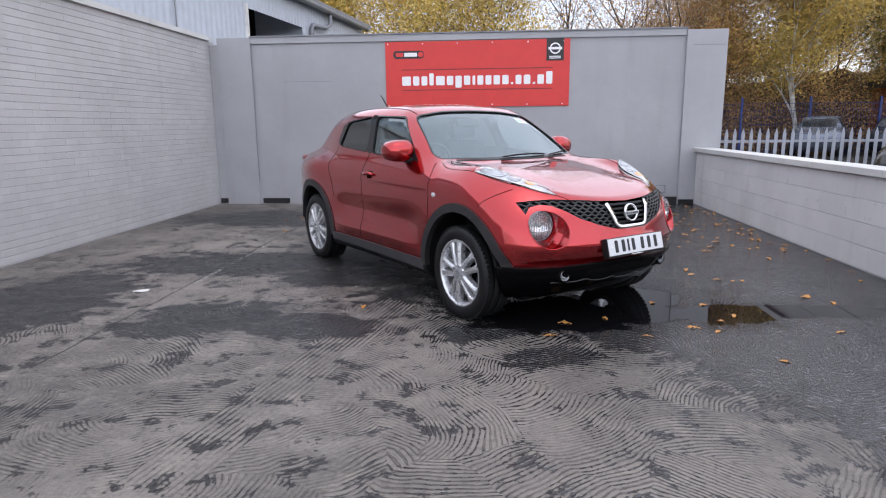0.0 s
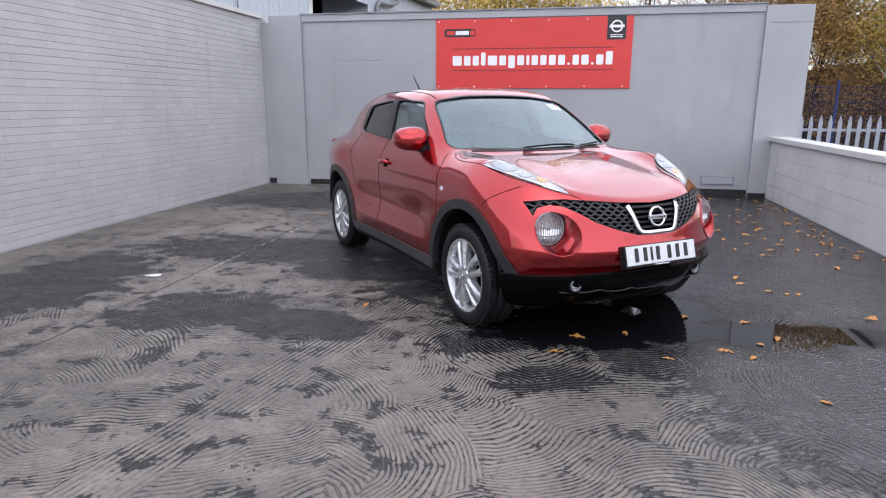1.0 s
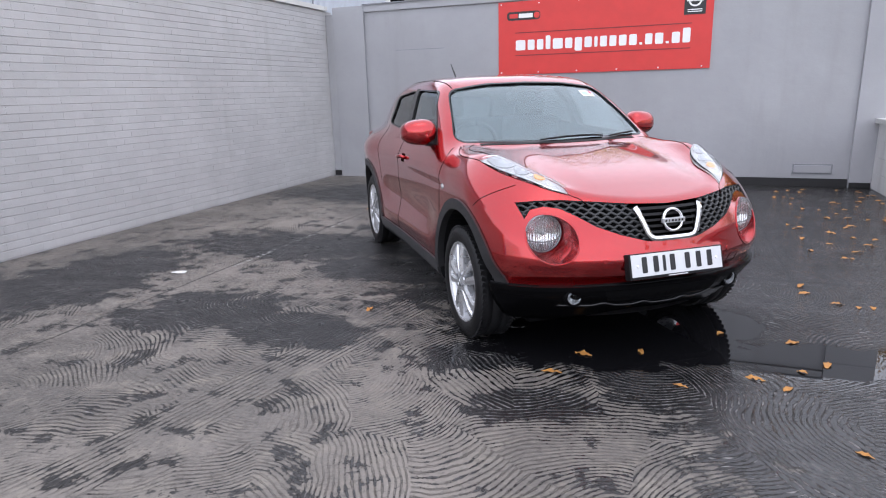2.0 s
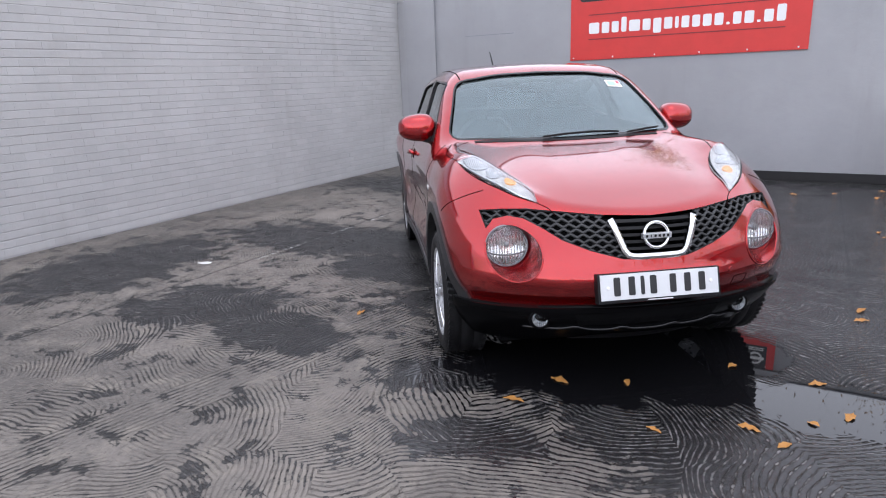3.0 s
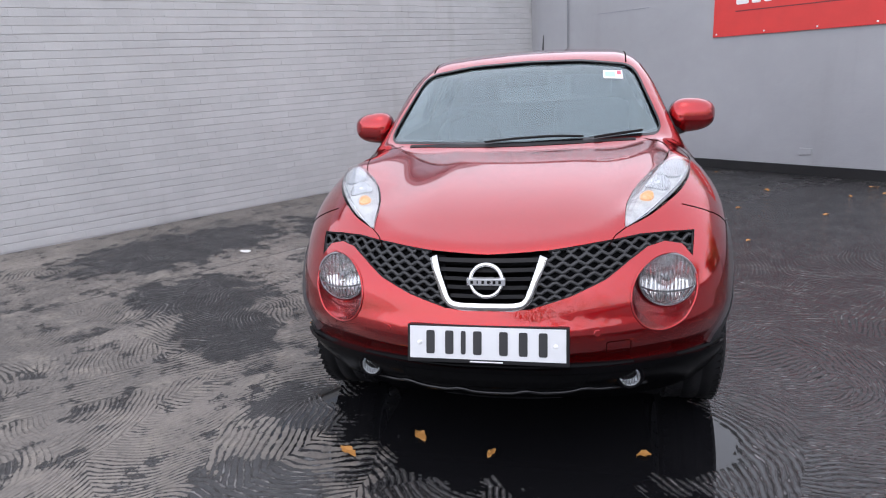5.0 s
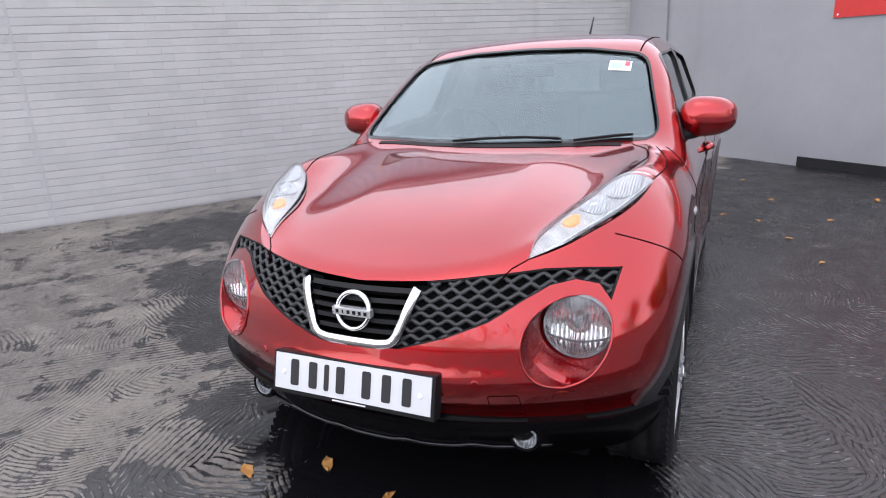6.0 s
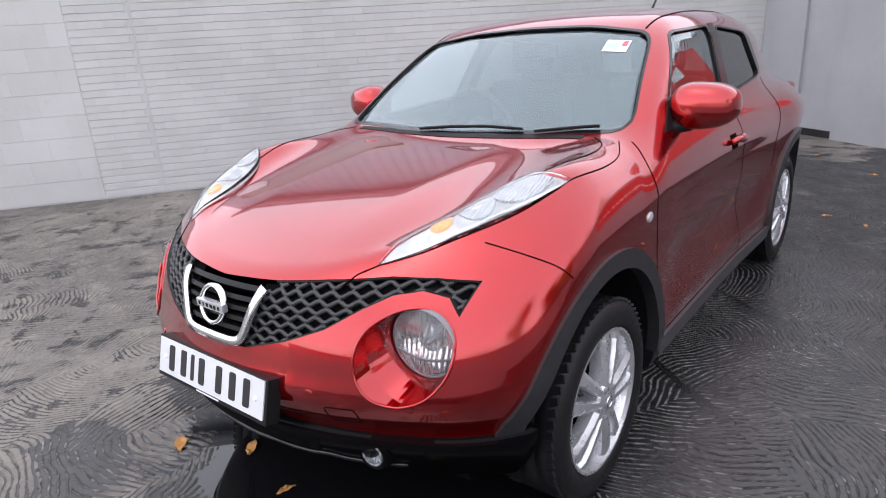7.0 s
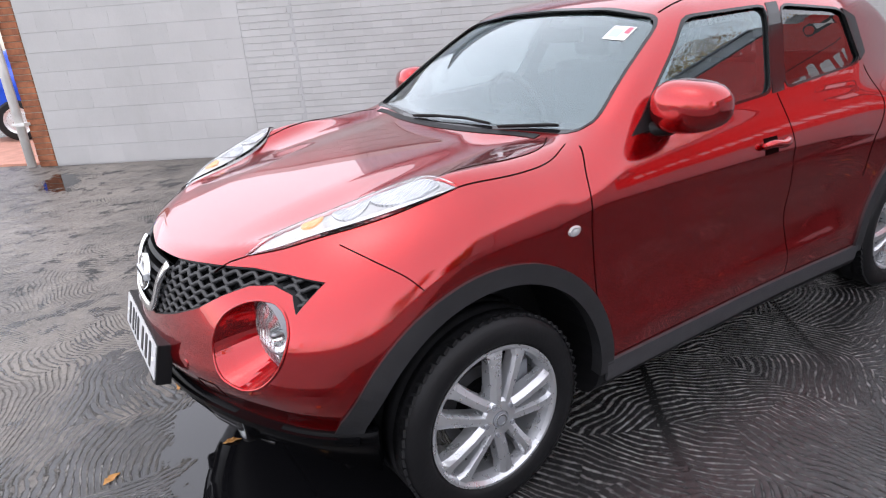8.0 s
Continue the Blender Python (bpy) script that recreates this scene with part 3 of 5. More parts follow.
GRILLE_LOW = [(0.0, 0.655), (0.14, 0.658), (0.27, 0.693), (0.38, 0.735), (0.46, 0.785), (0.52, 0.815), (0.58, 0.822), (0.64, 0.806), (0.675, 0.765)]
LAMP = Vector((0.545, 0.590, 0.692))
LIGHT_OUT = smooth([(0.540, 0.447), (0.45, 0.545), (0.34, 0.625), (0.20, 0.690), (0.08, 0.717), (0.02, 0.724)])
LIGHT_IN = smooth([(0.540, 0.447), (0.43, 0.458), (0.30, 0.489), (0.20, 0.530), (0.12, 0.584), (0.065, 0.650), (0.02, 0.724)])

def bowl_point(s, h, a):
    """A point of the lamp's bowl: a cone that opens forwards, inwards and down."""
    g = max(0.0, h)
    r = 0.0955 + 0.28 * min(g, 0.10) + 0.1 * max(0.0, g - 0.10)
    return LAMP.x + h, s * (LAMP.y + 0.10 * h - 0.10 * g + r * math.cos(a)), LAMP.z - 0.14 * g + r * math.sin(a)


def add_bowl(bm, s, steps=56):
    rings = [[bm.verts.new(bowl_point(s, h, 2 * math.pi * k / steps)) for k in range(steps)] for h in (-0.08, 0.0, 0.03, 0.06, 0.09, 0.26)]
    faces = [bm.faces.new(rings[0]), bm.faces.new(rings[-1])]
    for p, q in zip(rings, rings[1:]):
        faces += [bm.faces.new((p[k], p[(k + 1) % steps], q[(k + 1) % steps], q[k])) for k in range(steps)]
    bmesh.ops.recalc_face_normals(bm, faces=faces)


# the shell, hollow inside, with its openings cut through
pts, quads = skin(body_field, (-3.34, -0.96, 0.12), (0.90, 0.96, 1.56), 0.021)
pts2, quads2 = skin(hollow_field, (-3.2, -0.8, 0.55), (-0.3, 0.8, 1.50), 0.05, True)
me = bpy.data.meshes.new("shell")
me.from_pydata(np.concatenate([pts, pts2]).tolist(), [], np.concatenate([quads, quads2 + len(pts)]).tolist())
shell = new("shell", me)
bm = bmesh.new()
for s in (1, -1):
    lo, hi = sorted((0.50 * s, 1.05 * s))
    add_prism(bm, WIN_F, 1, lo, hi)
    add_prism(bm, WIN_R, 1, lo, hi)
    for x in (0.0, -WHEELBASE):
        lo, hi = sorted((0.56 * s, 1.1 * s))
        add_prism(bm, [(x + 0.432 * math.cos(a), HUB + 0.432 * math.sin(a)) for a in (2 * math.pi * k / 40 for k in range(40))], 1, lo, hi)
    add_bowl(bm, s)
    add_prism(bm, even([(u, v * s) for u, v in LIGHT_OUT], 24).tolist() + even([(u, v * s) for u, v in LIGHT_IN[::-1]], 24).tolist()[1:-1], 2, 0.80, 1.2)
grille_outline = [(-u, v) for u, v in GRILLE_LOW[::-1]] + GRILLE_LOW[1:] + GRILLE_TOP[::-1] + [(-u, v) for u, v in GRILLE_TOP[1:]]
add_prism(bm, grille_outline, 0, 0.30, 1.0)
screen_bm = bmesh.new()
add_prism(screen_bm, SCREEN, 0, -1.32, -0.1)
add_prism(screen_bm, rounded([(-0.5, 1.10), (0.5, 1.10), (0.42, 1.33), (-0.42, 1.33)], 0.06), 0, -3.4, -2.55)
bmesh.ops.recalc_face_normals(bm, faces=bm.faces[:])
bmesh.ops.recalc_face_normals(screen_bm, faces=screen_bm.faces[:])
cutters = [mesh_object("cutter", b, M_dark) for b in (bm, screen_bm)]
for c in cutters:
    cutting = shell.modifiers.new("openings", "BOOLEAN")
    cutting.operation, cutting.solver, cutting.object = "DIFFERENCE", "EXACT", c
made = bpy.data.meshes.new_from_object(shell.evaluated_get(bpy.context.evaluated_depsgraph_get()))
for ob in (shell, *cutters):
    old = ob.data
    bpy.data.objects.remove(ob)
    bpy.data.meshes.remove(old)

# split the shell into its panels and give every panel the true surface normals
co = np.empty(len(made.vertices) * 3)
made.vertices.foreach_get("co", co)
co = co.reshape(-1, 3)
val = np.abs(body_field(co[:, 0], co[:, 1], co[:, 2]))
nor = gradient(body_field, co)
nor /= np.linalg.norm(nor, axis=1)[:, None] + 1e-9
panels = {}
for poly in made.polygons:
    vs = list(poly.vertices)
    c = co[vs].mean(0)
    outer = val[vs].max() < 0.003 and float(np.dot(nor[vs].mean(0), poly.normal)) > 0.5
    key = "body"
    if outer:
        x, y, z = c[0], abs(c[1]), c[2]
        if -0.38 < x and z > 0.80 and y < 0.44 + 0.24 * (0.55 - x) / 0.95 and z > 0.838 - 0.02 + 0.06 * y:
            key = "bonnet"
        elif x > 0.25 and z < 0.91 and z < 0.815 + 0.30 * (x - 0.21):
            key = "front_bumper"
        elif -1.47 < x < -0.40 and 0.335 < z < 1.07 and y > 0.6:
            key = "front_door" + (".L" if c[1] > 0 else ".R")
        elif -2.1 < x <= -1.47 and 0.335 < z < 1.10 and y > 0.6:
            key = "rear_door" + (".L" if c[1] > 0 else ".R")
    panels.setdefault(key, []).append((vs, outer, tuple(poly.normal)))
for key, polys in panels.items():
    used = sorted({v for vs, _, _ in polys for v in vs})
    at = {v: i for i, v in enumerate(used)}
    pm = bpy.data.meshes.new(key)
    pm.from_pydata(co[used].tolist(), [], [[at[v] for v in vs] for vs, _, _ in polys])
    pm.materials.append(M_paint)
    pm.materials.append(M_trim)
    loops = []
    for k, (vs, outer, flat) in enumerate(polys):
        loops += [tuple(nor[v]) for v in vs] if outer else [flat] * len(vs)
        if not outer:
            m = co[vs].mean(0)
            g = max(0.0, m[0] - LAMP.x)
            bowl = m[0] > LAMP.x - 0.1 and math.hypot(abs(m[1]) - LAMP.y, m[2] - LAMP.z + 0.14 * g) < 0.106 + 0.28 * min(g, 0.10) + 0.1 * max(0.0, g - 0.10)
            socket = m[2] > 0.84 and 0.0 < m[0] < 0.56 and abs(m[1]) > 0.43
            pm.polygons[k].material_index = 0 if bowl or socket else 1
        elif co[vs].mean(0)[2] < 0.31:
            pm.polygons[k].material_index = 1
    pm.polygons.foreach_set("use_smooth", [True] * len(polys))
    pm.normals_split_custom_set(loops)
    ob = new(key.split(".")[0], pm)
    ob.parent = car
bpy.data.meshes.remove(made)

# windows
def side_glass(s, mode):
    lower_f, upper_f = [(-0.60, 1.045), (-1.43, 1.08)], [(-1.0, 1.394), (-1.54, 1.41)]
    part("window", patch(mode, lower_f, upper_f, 16, 8, -0.010, -0.014), M_glass, car, smooth=False)
    part("window", patch(mode, [(-1.50, 1.085), (-2.15, 1.13)], [(-1.61, 1.41), (-2.10, 1.36)], 12, 8, -0.010, -0.014), M_privacy, car, "dark tinted rear side window")


both(side_glass)
part("windscreen", patch("screen", [(-0.708, 1.064), (0, 1.050), (0.708, 1.064)], [(-0.585, 1.402), (-0.3, 1.439), (0, 1.447), (0.3, 1.439), (0.585, 1.402)], 36, 14, -0.010, -0.014), M_glass, car, "curved clear windscreen", True)
part("rear_window", patch("rear", [(-0.53, 1.085), (0.53, 1.085)], [(-0.45, 1.345), (0.45, 1.345)], 12, 6, -0.010, -0.014), M_privacy, car, "dark tinted rear window", True)


# wheels
def tread(hub, x, s):
    """Shoulder blocks of the tread."""
    bm = bmesh.new()
    for k in range(64):
        for side, half in ((-1, 0), (1, 0.5)):
            a = 2 * math.pi * (k + half) / 64
            m = Matrix.Translation((x, (TRACK - 0.004) * s, HUB)) @ Matrix.Rotation(a, 4, "Y") @ Matrix.LocRotScale((TYRE - 0.006, side * 0.072, 0), Euler((0.35 * side, 0, side * -0.20)), (0.009, 0.050, 0.0215))
            bmesh.ops.create_cube(bm, size=1.0, matrix=m)
    tagged(part("tread", bm, M_tyre, hub), kind="stuff")


def wheel(x, s, phase):
    hub = part("wheel", lathe([(-0.06, 0.0), (-0.06, 0.10), (0.02, 0.10), (0.02, 0.0)], (0, s, 0), (x, (TRACK + 0.014) * s, HUB), 24), M_dark, car)
    r = TYRE
    part("tyre", lathe([(-0.105, 0.235), (-0.11, 0.25), (-0.112, 0.288), (-0.097, 0.314), (-0.08, r - 0.002), (-0.04, r), (-0.036, r - 0.007), (-0.028, r - 0.007), (-0.024, r), (0.024, r), (0.028, r - 0.007), (0.036, r - 0.007), (0.04, r), (0.08, r - 0.002), (0.097, 0.314), (0.112, 0.288), (0.111, 0.262), (0.108, 0.248), (0.10, 0.234), (0.06, 0.230), (-0.105, 0.235)], (0, s, 0), (x, (TRACK - 0.004) * s, HUB), 72), M_tyre, hub, smooth=True)
    tread(hub, x, s)
    bm = lathe([(-0.10, 0.208), (0.06, 0.213), (0.088, 0.221), (0.094, 0.232), (0.10, 0.234), (0.10, 0.226), (0.09, 0.215), (0.06, 0.205), (-0.10, 0.200)], (0, s, 0), (x, (TRACK - 0.001) * s, HUB), 72)
    for i in range(5):
        for lean in (-1, 1):
            a = 2 * math.pi * i / 5 + phase
            rows = []
            for rr, shift, w, y, th in ((0.046, 0.021, 0.018, 0.100, 0.05), (0.10, 0.029, 0.0185, 0.100, 0.045), (0.165, 0.041, 0.0205, 0.096, 0.04), (0.195, 0.047, 0.025, 0.092, 0.035), (0.217, 0.052, 0.037, 0.086, 0.03)):
                t = Vector((-math.sin(a), 0, math.cos(a)))
                c = Vector((math.cos(a), 0, math.sin(a))) * rr + t * lean * shift
                row = []
                for du, dy in ((-1, -0.007), (-0.45 - 0.3 * lean, 0.006), (0.45 - 0.3 * lean, 0.006), (1, -0.007), (1.1, -th), (-1.1, -th)):
                    p = c + t * du * w
                    row.append(bm.verts.new((x + p.x, (TRACK + y + dy) * s, HUB + p.z)))
                rows.append(row)
            fs = []
            for p, q in zip(rows, rows[1:]):
                for k in range(6):
                    fs.append(bm.faces.new((p[k], p[(k + 1) % 6], q[(k + 1) % 6], q[k])))
            fs += [bm.faces.new(rows[0]), bm.faces.new(rows[-1])]
            bmesh.ops.recalc_face_normals(bm, faces=fs)
    add_lathe(bm, [(-0.05, 0.066), (0.098, 0.066), (0.106, 0.058), (0.110, 0.03), (0.104, 0.028), (0.104, 0.0)], (0, s, 0), (x, (TRACK - 0.001) * s, HUB), 32)
    part("rim", bm, M_alloy, hub, "silver five double-spoke alloy rim")
    part("brake_disc", lathe([(0, 0), (0.0, 0.14), (0.02, 0.14), (0.02, 0)], (0, s, 0), (x, (TRACK - 0.006) * s, HUB), 40), M_disc, hub)
    part("brake_caliper", box(x - 0.165, x - 0.075, *sorted(((TRACK - 0.03) * s, (TRACK + 0.045) * s)), HUB - 0.02, HUB + 0.12, 0.015), M_gutter, hub)
    bm = lathe([(0.0, 0.0), (0.0, 0.027), (0.012, 0.025), (0.014, 0.0)], (0, s, 0), (x, (TRACK + 0.100) * s, HUB), 24)
    cap = part("centre_cap", bm, M_gutter, hub)
    part("cap_ring", lathe([(0.011, 0.0205), (0.0145, 0.0195), (0.0145, 0.0155), (0.011, 0.0145)], (0, s, 0), (x, (TRACK + 0.100) * s, HUB), 24), M_chrome, cap)
    for i in range(5):
        a = 2 * math.pi * (i + 0.5) / 5 + phase
        bm = bmesh.new()
        add_lathe(bm, [(0, 0), (0, 0.009), (0.012, 0.008), (0.012, 0)], (0, s, 0), (x + 0.052 * math.cos(a), (TRACK + 0.1) * s, HUB + 0.052 * math.sin(a)), 6)
        part("wheel_nut", bm, M_gutter, hub)


for x in (0.0, -WHEELBASE):
    for s in (1, -1):
        wheel(x, s, radians(124 if x else 104.4))

bm = bmesh.new()
add_box(bm, -2.9, 0.40, -0.60, 0.60, 0.17, 0.26, 0.02)
part("underbody", bm, M_dark, car)


# arches, sills and the lower bumper in black plastic
def cladding(s, mode):
    for x, a0, a1 in ((0.0, 6, 183), (-WHEELBASE, -2, 174)):
        arc = [radians(a0 + (a1 - a0) * k / 40) for k in range(41)]
        inner = [(x + 0.424 * math.cos(a), HUB + 0.424 * math.sin(a)) for a in arc]
        outer = [(x + 0.484 * math.cos(a), HUB + 0.484 * math.sin(a)) for a in arc]
        part("wheel_arch_trim", patch(mode, inner, outer, 44, 5, 0.012, -0.03), M_arch, car, smooth=False)
    part("sill_trim", patch(mode, [(-0.462, 0.258), (-2.075, 0.266)], [(-0.455, 0.335), (-2.075, 0.335)], 30, 4, 0.012, -0.02), M_sill, car)


both(cladding)

part("bumper_lower_trim", patch("round", [(-65, 0.215), (-45, 0.215), (-32, 0.25), (-20, 0.285), (-12, 0.30), (0, 0.30), (12, 0.30), (20, 0.285), (32, 0.25), (45, 0.215), (65, 0.215)], [(-65, 0.432), (-40, 0.437), (-20, 0.452), (0, 0.46), (20, 0.452), (40, 0.437), (65, 0.432)], 84, 14, 0.020, -0.02), M_lower, car, "glossy black lower bumper", True)
part("bumper_lip", patch("round", [(-62, 0.410), (-20, 0.424), (0, 0.430), (20, 0.424), (62, 0.410)], [(-62, 0.430), (-20, 0.446), (0, 0.452), (20, 0.446), (62, 0.430)], 60, 2, 0.030, 0.0), M_lower, car)
p, n = surface("front", [(y, 0.336 + 0.017 * (math.exp(-((abs(y) - 0.115) / 0.03) ** 2) + math.exp(-((abs(y) - 0.31) / 0.035) ** 2))) for y in (-0.52 + 0.02 * k for k in range(53))])
part("skid_edge", tube([Vector(q) + Vector(m) * 0.024 for q, m in zip(p, n)], 0.007, 8), M_gloss, car, "thin scalloped gloss black lower lip", True)
# no opening is cut: a flat near-black plate paints the intake's shade
part("intake_shade_plate", patch("round", [(-24, 0.362), (0, 0.372), (24, 0.362)], [(-25, 0.415), (0, 0.428), (25, 0.415)], 30, 2, 0.0225, 0.0), M_dark, car)


# number plate on its holder; characters as plain bars
plate_at = pose(0.812, 0, 0.552, 0, -15, 0)


def on_plate(bm):
    bmesh.ops.transform(bm, matrix=plate_at, verts=bm.verts[:])
    return bm


holder = part("plate_holder", on_plate(box(-0.045, 0.0, -0.268, 0.268, -0.066, 0.060, 0.004)), M_trim, car)
plate = part("number_plate", on_plate(box(0.0, 0.004, -0.258, 0.258, -0.052, 0.055, 0.001)), M_plate, holder, "white number plate")
u = -0.212
for k in range(7):
    w = 0.016 if k in (2,) else 0.050
    bm = bmesh.new()
    add_prism(bm, rounded([(u + w / 2 - min(w / 2, 0.014), -0.036), (u + w / 2 + min(w / 2, 0.014), -0.036), (u + w / 2 + min(w / 2, 0.014), 0.042), (u + w / 2 - min(w / 2, 0.014), 0.042)], 0.006, 2), 0, 0.0035, 0.006)
    part("bar", on_plate(bm), M_black, plate)
    u += w + (0.036 if k == 3 else 0.014)
part("strap_line", on_plate(box(-0.001, 0.0012, -0.055, 0.055, -0.0615, -0.0575)), M_white, holder)
for v in (-0.225, 0.225):
    bm = lathe([(0, 0), (0, 0.008), (0.004, 0.006), (0.005, 0)], (1, 0, 0), (0.0035, v, 0.0), 12)
    part("plate_screw", on_plate(bm), M_white, plate)


# grille: chrome V, slats, net and badge
def add_line_on(bm, uv, sink, radius, mode="front", sides=4):
    p, n = surface(mode, uv)
    add_tube(bm, [Vector(q) + Vector(m) * sink for q, m in zip(p, n)], radius, sides)


def edge(line, y):
    return float(np.interp(y, [a for a, _ in line], [b for _, b in line]))


bm = bmesh.new()
V_LINE = [(-0.183, 0.814), (-0.135, 0.688), (-0.118, 0.672), (-0.09, 0.667), (0.09, 0.667), (0.118, 0.672), (0.135, 0.688), (0.183, 0.814)]
add_seam(bm, "front", V_LINE, 0.024, 0.012, 60)
chrome_v = part("grille_surround", bm, M_chrome, car, "chrome V-shaped grille surround", True)
for k in range(5):
    z = 0.694 + 0.028 * k
    half = 0.115 + 0.40 * (z - 0.672)
    bm = bmesh.new()
    add_patch(bm, "front", [(-half, z), (half, z)], [(-half, z + 0.012), (half, z + 0.012)], 10, 1, -0.004, -0.035)
    part("grille_slat", bm, M_trim, car)
for s in (1, -1):
    # a moulded net of staggered oval holes, trimmed to the opening
    bm = bmesh.new()
    pitch, rise = 0.050, 0.0205

    def in_grille(y, z):
        return edge(GRILLE_LOW, min(y, 0.675)) - 0.002 < z < edge(GRILLE_TOP, y) + 0.001 and y > 0.128 + 0.36 * (z - 0.672) and y < 0.675 + 0.21 * (z - 0.765)
    for r in range(14):
        run = []
        for k in range(int(0.58 / (pitch / 8))):
            y = 0.122 + k * pitch / 8
            z = 0.650 + r * rise + 0.0058 * math.cos(math.pi * (k / 4 + r)) + 0.02 * (y - 0.2)
            if in_grille(y, z):
                run.append((s * y, z))
            else:
                if len(run) > 1:
                    add_line_on(bm, run, -0.012, 0.0074, sides=6)
                run = []
        if len(run) > 1:
            add_line_on(bm, run, -0.012, 0.0074, sides=6)
        for k in range(32):
            if (k + r) % 2 == 0:
                y = 0.122 + k * pitch / 2
                z0 = 0.650 + r * rise + 0.0058 + 0.02 * (y - 0.2)
                if in_grille(y, z0 - 0.003) and in_grille(y, z0 + 0.012):
                    add_line_on(bm, [(s * y, z0 - 0.002), (s * y, z0 + 0.011)], -0.012, 0.0065, sides=6)
    net = part("grille_net", bm, M_net, car, "black moulded grille net with oval holes", True)
    rim = [(s * u, v) for u, v in GRILLE_LOW if u > 0.13] + [(s * u, v) for u, v in GRILLE_TOP[::-1] if u > 0.19]
    part("net_rim", tube([Vector(q) - Vector(m) * 0.008 for q, m in zip(*surface("front", even(rim, 70)))], 0.0055, 6), M_trim, net, smooth=True)
    low = [(s * u, v) for u, v in GRILLE_LOW if u > 0.11]
    top = [(s * u, v) for u, v in GRILLE_TOP if u > 0.11]
    # near-black sheet that stands in for the shade behind the net
    part("grille_shade_sheet", patch("front", low, [(s * 0.15, 0.832)] + top, 24, 4, -0.024, -0.03), M_dark, car)
bp, bn = spot("front", 0.0, 0.752)
badge = part("badge", lathe([(-0.006, 0.059), (0.006, 0.059), (0.011, 0.053), (0.006, 0.046), (-0.006, 0.046), (-0.006, 0.059)], (1, 0, 0.25), bp + bn * 0.004, 40), M_chrome, car, "round chrome maker's badge", True)
bm = bmesh.new()
add_box(bm, bp.x - 0.001, bp.x + 0.018, -0.063, 0.063, bp.z - 0.012, bp.z + 0.012, 0.003)
part("badge_bar", bm, M_alloy, badge)
for k in range(6):
    y = -0.046 + 0.0184 * k
    part("badge_mark", box(bp.x + 0.0175, bp.x + 0.0195, y - 0.0045 if k != 1 else y - 0.002, y + 0.0045 if k != 1 else y + 0.002, bp.z - 0.0052, bp.z + 0.0052), M_trim, badge)


# lamps
def pod(lower, upper, out, deep, rise=0.036, n=30, m=10):
    """A lamp cover that swells over the wing, highest near its inner edge and flat at its front tip."""
    bm = bmesh.new()
    add_patch(bm, "top", lower, upper, n, m, out, deep)
    bm.verts.ensure_lookup_table()
    side = (n + 1) * (m + 1)
    for k in range(2 * side):
        i, j = divmod(k % side, m + 1)
        w = j / m
        swell = math.sin(min(1.0, w / 0.8) * math.pi / 2) ** 2 * (1.0 if w <= 0.8 else 1.0 - 0.45 * ((w - 0.8) / 0.2) ** 2)
        swell *= min(1.0, i / (0.45 * n)) ** 0.8 * (1.0 if i < 0.8 * n else 1.0 - 0.5 * ((i - 0.8 * n) / (0.2 * n)) ** 2)
        if k < side or out > 0.005:
            bm.verts[k].co.z += rise * swell
    return bm


